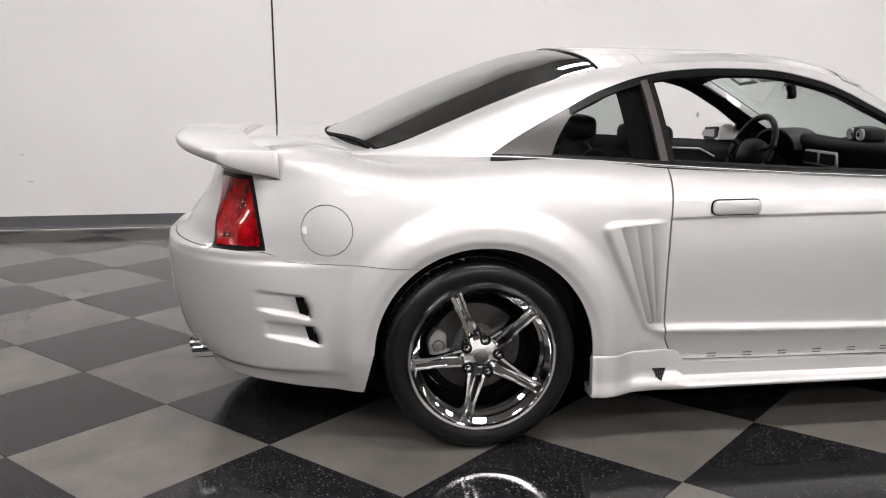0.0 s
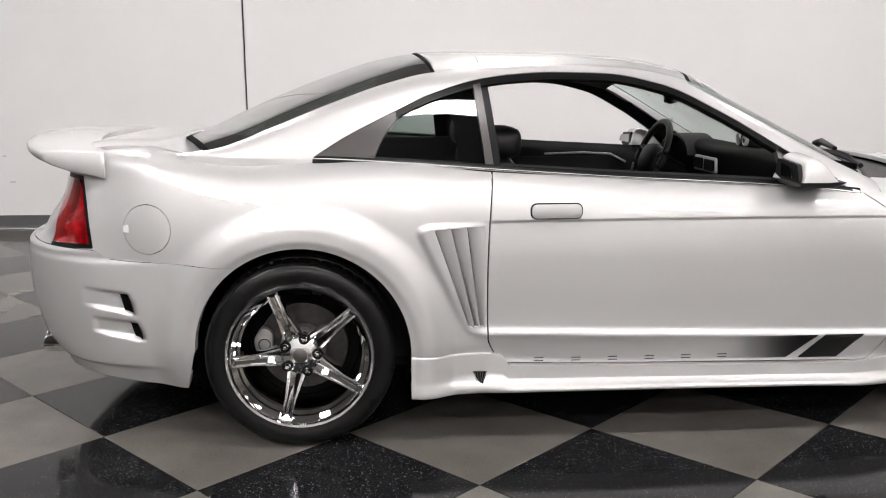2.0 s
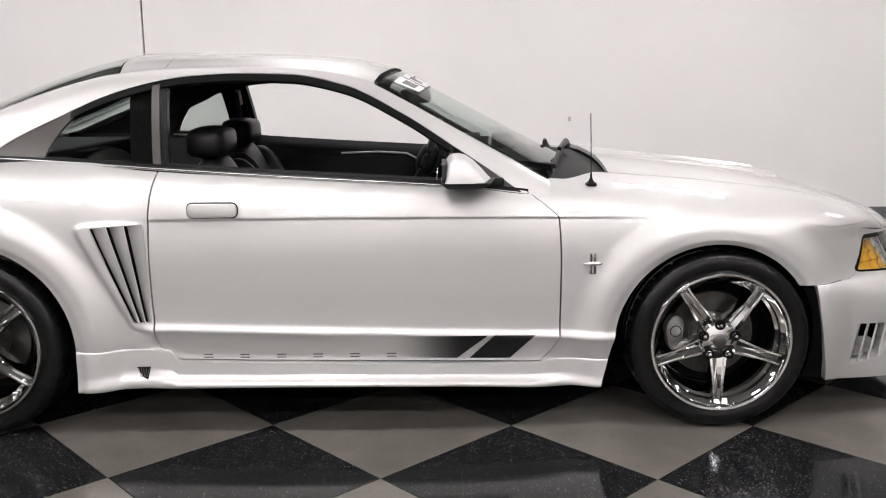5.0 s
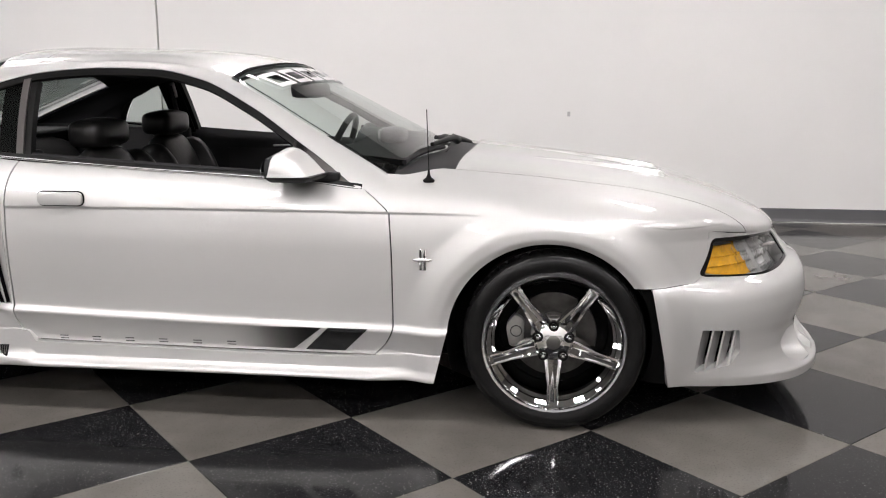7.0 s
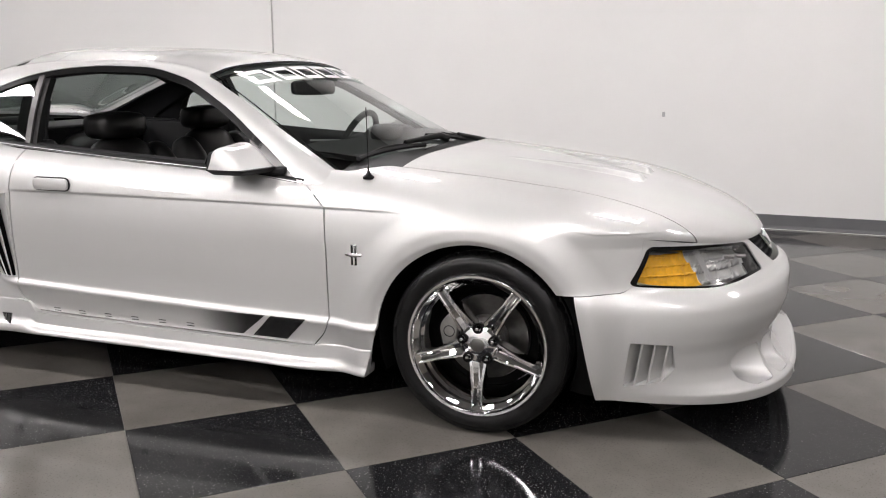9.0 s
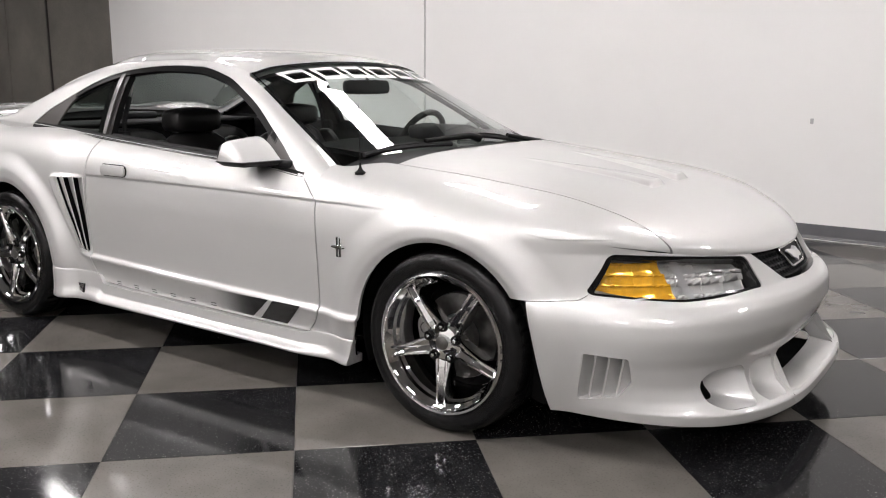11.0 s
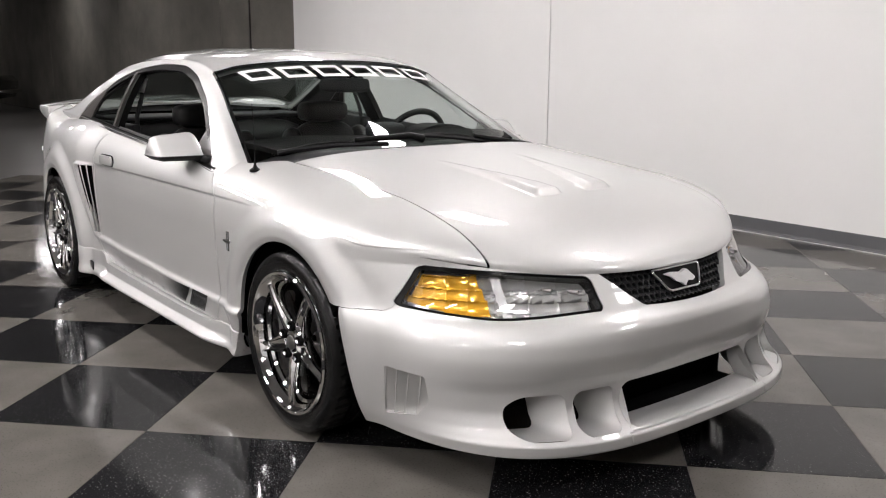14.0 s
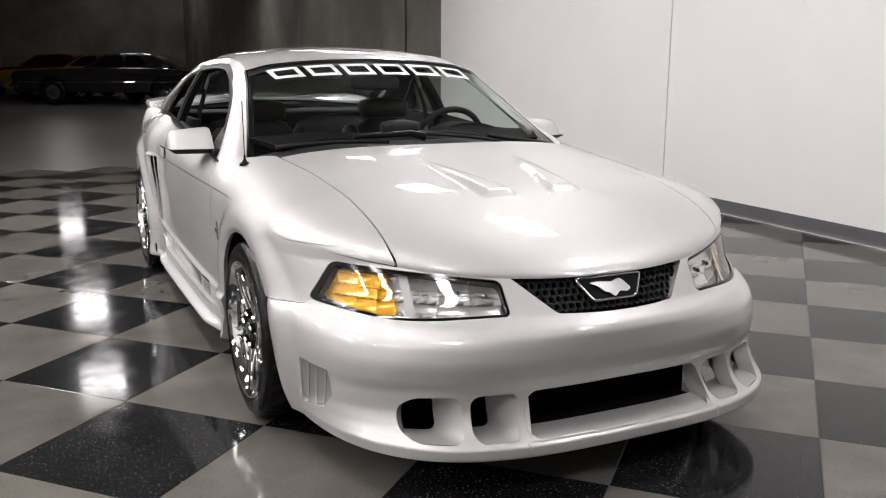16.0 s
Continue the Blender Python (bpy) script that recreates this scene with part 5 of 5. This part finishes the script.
bmesh.ops.recalc_face_normals(bm, faces=bm.faces)
part("boot_spoiler", sharpen(bm, 62), SILVER, car, "silver boot spoiler wrapping the rear wings")

for y in (-0.50, -0.43):
    part("exhaust_tip", turned([(0.0, 0.04), (0.024, 0.04), (0.026, -0.0), (0.029, -0.002), (0.031, 0.004), (0.031, 0.30), (0, 0.30)], 32, pose(-0.995 + 0.02 * (y < -0.45), y, 0.262, 0, 0, -90)), CHROME, car)
for s in (-1, 1):
    for k, outline in enumerate(SLOTS):
        x0 = -0.598 if k == 0 else -0.57
        pts = [(x0 + 0.014, outline[0][1] + 0.006 - 0.017), (outline[1][0] - 0.002, outline[1][1] + 0.003), (outline[2][0] - 0.002, outline[2][1] - 0.003), (x0, outline[3][1] - 0.015)]
        # black film paints the dark of the groove's deep end
        decal("slot_opening", [pts[0], pts[1], pts[2], pts[3]], HIDDEN, s, car, lift=0.006, n=8)

fx, fz = -0.556, 0.742
part("flap_catch", prism(rounded([(-0.011, -0.010), (0.006, -0.014), (0.006, 0.014), (-0.011, 0.010)], 0.004, 3), 0.006, Matrix(((1, 0, 0, fx), (0, 0, -1, -float(plan(np.float64(-0.085), np.float64(fz))[1]) + 0.0), (0, 1, 0, fz), (0, 0, 0, 1))), 0.001), WHITEVINYL, car)

for s in (-1, 1):
    part("roof_seam", skin(roof, np.linspace(0.625, 0.6275, 2), np.linspace(1.02, 1.30, 14), [], s, lift=0.0008), TRIM, car)

# ---- inside the car ----
CLOTH = material("dark grey cloth", (0.016, 0.016, 0.017), rough=0.9, bump=0.3, bump_scale=400)


for y in (-0.37, 0.37):
    lean_back = pose(0.80 if y > 0 else 0.86, y, 0.46, 0, -17, 0)
    seat = part("front_seat", cushion(0.78, 1.30, y - 0.25, y + 0.25, 0.34, 0.49, 0.06, 0.03, 7), LEATHER, car, "black leather bucket seat")
    part("backrest", moved(cushion(-0.06, 0.06, -0.19, 0.19, 0.0, 0.47, 0.07, 0.025, 7), lean_back), LEATHER, seat)
    for side in (-1, 1):
        part("bolster", moved(cushion(-0.075, 0.10, side * 0.215 - 0.05, side * 0.215 + 0.05, 0.02, 0.43, 0.09, 0.02, 6), lean_back), LEATHER, seat)
        part("headrest_post", tube([lean_back @ Vector((-0.02, side * 0.06, 0.45)), lean_back @ Vector((-0.02, side * 0.06, 0.53))], 0.006, 8), STEEL, seat)
        part("seat_bolster", cushion(0.80, 1.26, y + side * 0.235 - 0.04, y + side * 0.235 + 0.04, 0.36, 0.53, 0.08, 0.015, 5), LEATHER, seat)
    hx = 0.60 if y > 0 else 0.655
    part("headrest", cushion(hx, hx + 0.14, y - 0.135, y + 0.135, 0.930, 1.035, 0.05, 0.010, 7), LEATHER, seat)
rear = part("rear_bench", cushion(0.18, 0.62, -0.55, 0.55, 0.36, 0.50, 0.05, 0.03, 7), LEATHER, car, "black leather rear bench")
for y in (-0.29, 0.29):
    part("rear_backrest", moved(cushion(-0.07, 0.07, -0.28, 0.28, 0.0, 0.46, 0.06, 0.03, 7), pose(0.20, y, 0.46, 0, -24, 0)), LEATHER, rear)
part("parcel_shelf", box(-0.33, 0.06, -0.62, 0.62, 0.925, 0.945, 0.008), CLOTH, car)
part("brake_light_pod", box(-0.30, -0.20, -0.13, 0.13, 0.945, 0.985, 0.012), PLASTIC, car)
part("carpet", box(0.1, 1.95, -0.68, 0.68, 0.205, 0.235), CARPET, car)
part("bulkhead", box(1.92, 1.97, -0.74, 0.74, 0.22, 0.84), HIDDEN, car)
part("boot_bulkhead", box(0.0, 0.03, -0.68, 0.68, 0.22, 0.93), HIDDEN, car)
part("tunnel_console", cushion(0.75, 1.66, -0.10, 0.10, 0.235, 0.50, 0.03, 0.01, 4), PLASTIC, car)
part("gear_lever", tube([(1.30, 0.0, 0.49), (1.27, 0.0, 0.60)], 0.008, 8), CHROME, car)
part("gear_knob", turned([(0, 0.024), (0.018, 0.018), (0.024, 0), (0.018, -0.018), (0, -0.024)], 20, pose(1.267, 0, 0.615)), LEATHER, car)

# door cards and rear side trims
for s in (-1, 1):
    def card(x, v):
        z = 0.26 + v * (belt_z(x) + 0.022 - 0.26)
        return x, 0.735 - 0.02 * np.sin(v * 3.0) + 0.035 * step(0.93, 1.0, v), z
    dc = part("door_card", skin(card, np.linspace(0.66, 1.78, 40), np.linspace(0, 1, 30), [], s, 0.02, centre=(1.2, 3 if s > 0 else -3, 0.55)), PLASTIC, car, "black moulded door trim")
    part("armrest", cushion(0.86, 1.45, (s * 0.70) - 0.035, (s * 0.70) + 0.035, 0.60, 0.66, 0.06, 0.008, 4), LEATHER, dc)
    part("cloth_insert", skin(lambda x, v: (x, 0.716 + 0 * x, 0.69 + 0.14 * v), np.linspace(0.85, 1.5, 12), np.linspace(0, 1, 5), [], s, 0.006, centre=(1.2, 3 if s > 0 else -3, 0.55)), CLOTH, dc)
    part("silver_inlay", tube([(1.10, s * 0.712, 0.845), (1.30, s * 0.708, 0.850), (1.44, s * 0.706, 0.842), (1.52, s * 0.704, 0.80)], 0.005, 8), SATIN, dc)
    # satin strip puts in the bright reflected line along the sill
    part("sill_strip", skin(lambda x, v: (x, 0.768 + 0.014 * v, belt_z(x) + 0.010), np.linspace(0.70, 1.66, 20), np.linspace(0, 1, 3), [], s, 0.006), SATIN, dc, "silver strip standing for the reflected line on the window sill")
    part("rear_side_trim", box(0.03, 0.66, min(s * 0.66, s * 0.70), max(s * 0.66, s * 0.70), 0.24, 0.94, 0.01), PLASTIC, car)
    part("seat_belt", tube([(0.60, s * 0.60, 1.16), (0.61, s * 0.66, 0.98), (0.62, s * 0.67, 0.80)], 0.012, 6), CLOTH, car)
    part("belt_buckle", tube([(0.605, s * 0.605, 1.17), (0.61, s * 0.63, 1.10)], 0.014, 8), STEEL, car)

# dashboard
def dash(y, v):
    """v from under the screen over the brow down to the knees."""
    brow = 0.030 * np.exp(-((y - 0.37) / 0.17) ** 2) + 0.012 * np.exp(-((y + 0.37) / 0.2) ** 2)
    px = spline((0, 2.02), (0.3, 1.85), (0.5, 1.735), (0.58, 1.70), (0.66, 1.705), (0.8, 1.72), (1, 1.76))(v)
    pz = spline((0, 0.905), (0.3, 0.928), (0.5, 0.925), (0.58, 0.905), (0.66, 0.86), (0.8, 0.74), (1, 0.58))(v)
    k = np.exp(-((v - 0.48) / 0.16) ** 2)
    return px - 0.03 * np.cos(y * 2.2) * k + 0.02 * k, y * (0.84 + 0.16 * np.clip(v / 0.5, 0, 1)), pz + brow * k


panel = part("dashboard", skin(dash, np.linspace(-0.72, 0.72, 70), np.linspace(0, 1, 50), [], 1, 0.02, centre=(2.1, 0, 0.6)), DASHBLACK, car, "black twin-brow dashboard")
part("cluster_hood", skin(lambda a, d: (1.66 + d * 0.14, 0.37 + 0.19 * np.cos(a), 0.875 + 0.090 * np.sin(a)), np.linspace(0, math.pi, 24), np.linspace(0, 1, 6), [], 1, 0.012, centre=(1.75, 0.37, 0.87)), PLASTIC, panel)
for y, r in ((0.29, 0.045), (0.37, 0.03), (0.45, 0.045)):
    part("dial", turned([(0, -0.004), (r, -0.004), (r + 0.004, -0.008), (r + 0.005, 0.004)], 32, pose(1.735, y, 0.885, 0, 0, -90)), TRIM, panel)
pod = part("gauge_pod", cushion(1.83, 1.93, -0.10, 0.06, 0.925, 0.985, 0.05, 0.008, 5), PLASTIC, panel)
for y in (-0.055, 0.015):
    part("pod_dial", turned([(0, -0.003), (0.022, -0.003), (0.024, -0.007), (0.026, 0.006)], 28, pose(1.827, y, 0.957, 0, 0, -90)), GAUGE, pod, "white-faced gauge")
part("vent_frame", prism(rounded([(-0.13, -0.030), (0.13, -0.034), (0.12, 0.032), (-0.12, 0.034)], 0.014, 5), 0.012, Matrix(((0, 0, -1, 1.676), (1, 0, 0, -0.02), (0, 1, 0, 0.855), (0, 0, 0, 1))), 0.003), SATIN, panel, "satin silver air vent surround")
for y in (-0.085, 0.045):
    part("air_vent", prism(rounded([(-0.052, -0.022), (0.052, -0.022), (0.052, 0.024), (-0.052, 0.024)], 0.010, 4), 0.006, Matrix(((0, 0, -1, 1.663), (1, 0, 0, y), (0, 1, 0, 0.855), (0, 0, 0, 1)))), TRIM, panel)
# steering wheel
tilt = pose(1.545, 0.37, 0.850, 0, 22, 0)
rim_pts = [tilt @ Vector((0, 0.182 * math.cos(a), 0.182 * math.sin(a))) for a in np.linspace(0, 2 * math.pi, 48, endpoint=False)]
steering = part("steering_wheel", tube(rim_pts, 0.0155, 12, closed=True), LEATHER, car, "black leather four-spoke steering wheel")
part("airbag_boss", moved(cushion(-0.03, 0.05, -0.08, 0.08, -0.075, 0.06, 0.06, 0.012, 5), tilt), PLASTIC, steering)
for a in (15, 165, 230, 310):
    part("wheel_spoke", tube([tilt @ Vector((0.01, 0.06 * math.cos(radians(a)), 0.06 * math.sin(radians(a)))), tilt @ Vector((0, 0.178 * math.cos(radians(a)), 0.178 * math.sin(radians(a))))], 0.013, 8), PLASTIC, steering)
part("column", tube([tilt @ Vector((0.04, 0, 0)), tilt @ Vector((0.22, 0, -0.02))], 0.045, 14), PLASTIC, steering)
# inside mirror
rv = part("inside_mirror", moved(cushion(-0.018, 0.018, -0.115, 0.115, -0.032, 0.032, 0.05, 0.002, 5), pose(1.515, 0.0, 1.146, 0, -8, -24)), PLASTIC, car, "black inside mirror")
part("mirror_face", moved(prism(rounded([(-0.108, -0.026), (0.108, -0.026), (0.108, 0.026), (-0.108, 0.026)], 0.012, 4), 0.003, Matrix(((0, 0, -1, -0.018), (1, 0, 0, 0), (0, 1, 0, 0), (0, 0, 0, 1)))), pose(1.513, 0.0, 1.146, 0, -8, -24)), MIRROR, rv)
part("mirror_stem", tube([(1.53, 0.0, 1.16), (1.515, 0.0, 1.20), (1.50, 0.0, 1.225)], 0.007, 8), PLASTIC, rv)

# settle the car on its true middle line and track
car.scale = (1.0, 1.028, 1.0)
car.location.y = 0.025

# ---- old cars parked in the dark end of the hall ----
def old_coupe(at, heading, paint, label):
    """A long-bonnet coupe about 5.2 m long; its nose points along +x before turning."""
    thing = empty("classic_coupe")
    thing.matrix_basis = pose(*at, 0, 0, heading)
    m = thing.matrix_basis @ Matrix.Scale(1.1, 4)

    def add(name, bm, mat, parent=None, text=""):
        bmesh.ops.transform(bm, matrix=m, verts=bm.verts)
        return part(name, bm, mat, parent or thing, text)
    flank = Matrix(((1, 0, 0, 0), (0, 0, 1, -0.93), (0, 1, 0, 0), (0, 0, 0, 1)))
    low = [(-2.55, 0.50), (-2.45, 0.32)] + [(-1.55 + 0.40 * math.cos(a), 0.33 + 0.40 * math.sin(a)) for a in np.linspace(math.pi, 0, 10)] + \
          [(1.50 + 0.40 * math.cos(a), 0.33 + 0.40 * math.sin(a)) for a in np.linspace(math.pi, 0, 10)] + [(2.42, 0.32), (2.60, 0.45), (2.62, 0.80), (2.5, 0.90), (0.75, 0.98), (-0.9, 1.0), (-1.6, 0.98), (-2.45, 0.90), (-2.58, 0.75)]
    add("body", prism(low, 1.86, flank, 0.04), paint)
    cabin = [(0.75, 0.97), (0.05, 1.36), (-0.75, 1.40), (-1.15, 1.34), (-1.75, 0.97)]
    roofm = Matrix(((1, 0, 0, 0), (0, 0, 1, -0.70), (0, 1, 0, 0), (0, 0, 0, 1)))
    top = add("cabin", prism(cabin, 1.40, roofm, 0.05), paint)
    for s in (-1, 1):
        y = s * 0.703
        for name, pts in (("side_window", [(0.50, 1.02), (0.05, 1.29), (-0.38, 1.32), (-0.40, 1.02)]), ("rear_side_window", [(-0.48, 1.02), (-0.48, 1.32), (-0.85, 1.31), (-1.05, 1.06)])):
            bm = bmesh.new()
            f = bm.faces.new([bm.verts.new((x, y, z)) for x, z in pts])
            bmesh.ops.solidify(bm, geom=[f], thickness=0.008)
            add(name, bm, TRIM, top)
        add("chrome_strip", tube([(-2.4, s * 0.938, 0.62), (2.4, s * 0.938, 0.60)], 0.012, 6), CHROME)
    bm = prism([(0.70, 1.0), (0.72, 1.01), (0.09, 1.345), (0.07, 1.335)], 1.2, Matrix(((1, 0, 0, 0.018), (0, 0, 1, -0.6), (0, 1, 0, 0.012), (0, 0, 0, 1))))
    add("windscreen", bm, TRIM, top)
    for x, sgn in ((2.64, 1), (-2.60, -1)):
        add("bumper", tube([(x - sgn * 0.25, -0.96, 0.50), (x, -0.86, 0.50), (x + sgn * 0.02, 0, 0.50), (x, 0.86, 0.50), (x - sgn * 0.25, 0.96, 0.50)], 0.06, 8), CHROME)
    for y in (-0.68, 0.68):
        add("headlight", turned([(0, -0.03), (0.08, -0.02), (0.10, 0.0), (0.10, 0.06)], 20, pose(2.62, y, 0.70, 0, 0, 90)), SATIN)
    add("radiator_grille", box(2.60, 2.65, -0.5, 0.5, 0.60, 0.80, 0.01), CHROME)
    for x in (-1.55, 1.50):
        for s in (-1, 1):
            mm = pose(x, s * 0.80, 0.335, 0, 0, 0 if s < 0 else 180)
            w = add("wheel", turned([(0.20, -0.10), (0.30, -0.11), (0.335, -0.08), (0.335, 0.08), (0.30, 0.11), (0.20, 0.10)], 36, mm), RUBBER)
            add("hubcap", turned([(0, -0.10), (0.07, -0.10), (0.12, -0.085), (0.18, -0.10), (0.20, -0.095), (0.205, -0.07)], 28, mm), CHROME, w)
    return tagged(thing, label, "car", "parked classic cars")


NIGHT = material("black car paint", (0.012, 0.010, 0.010), rough=0.2, coat=1.0)
MAROON = material("maroon car paint", (0.10, 0.008, 0.008), rough=0.2, coat=1.0)
GOLD = material("gold car paint", (0.34, 0.20, 0.05), rough=0.3, coat=1.0, metal=0.3)
old_coupe((-23.4, 1.3, 0), 243, NIGHT, "old black coupe with chrome trim parked in the dark")
old_coupe((-26.9, 0.9, 0), 240, GOLD, "old gold coupe parked behind the black one")
old_coupe((-30.4, -0.4, 0), 238, MAROON, "old maroon coupe parked at the far end")
# chequered tiles, laid at 45 degrees to the walls
TILE = 0.6035
CORNER = Vector((1.856, -0.841))
tile_axes = pose(CORNER.x, CORNER.y, 0, 0, 0, ANGLE + 45)


def tile_mesh(name, mat):
    bm = box(0.0008, TILE - 0.0008, 0.0008, TILE - 0.0008, -0.004, 0.0)
    bmesh.ops.bevel(bm, geom=[e for e in bm.edges if e.verts[0].co.z > -0.001 and e.verts[1].co.z > -0.001], offset=0.0012, segments=1, affect="EDGES")
    me = bpy.data.meshes.new(name)
    bm.to_mesh(me)
    bm.free()
    me.materials.append(mat)
    return me


floor = tagged(empty("floor"), "black and grey chequered vinyl tile floor", "floor", kind="structure")
meshes = (tile_mesh("tile", BLACKTILE), tile_mesh("tile", GREYTILE))
inverse = HALL.inverted()
rest = {0: bmesh.new(), 1: bmesh.new()}
near = []
for i in range(-22, 23):
    for j in range(-22, 23):
        m = tile_axes @ pose(i * TILE, j * TILE, 0)
        c = m @ Vector((TILE / 2, TILE / 2, 0))
        h = inverse @ c
        if -5.6 < h.x < 8.5 and -8 < h.y < WALL_Y + 0.4:
            near.append(((c - Vector((1.5, 0.2, 0))).length, (i + j) % 2, m))
near.sort(key=lambda k: k[0])
for n, (d, odd, m) in enumerate(near):
    if n < 300:
        ob = new("tile", meshes[odd])
        ob.parent = floor
        ob.matrix_basis = m
    else:
        ob = rest[odd]
        bm = bmesh.new()
        bm.from_mesh(meshes[odd])
        bmesh.ops.transform(bm, matrix=m, verts=bm.verts)
        rest[odd] = join(ob, bm)
for odd in (0, 1):
    tagged(part("outer_tiles", rest[odd], (BLACKTILE, GREYTILE)[odd], floor, smooth=False), kind="stuff")
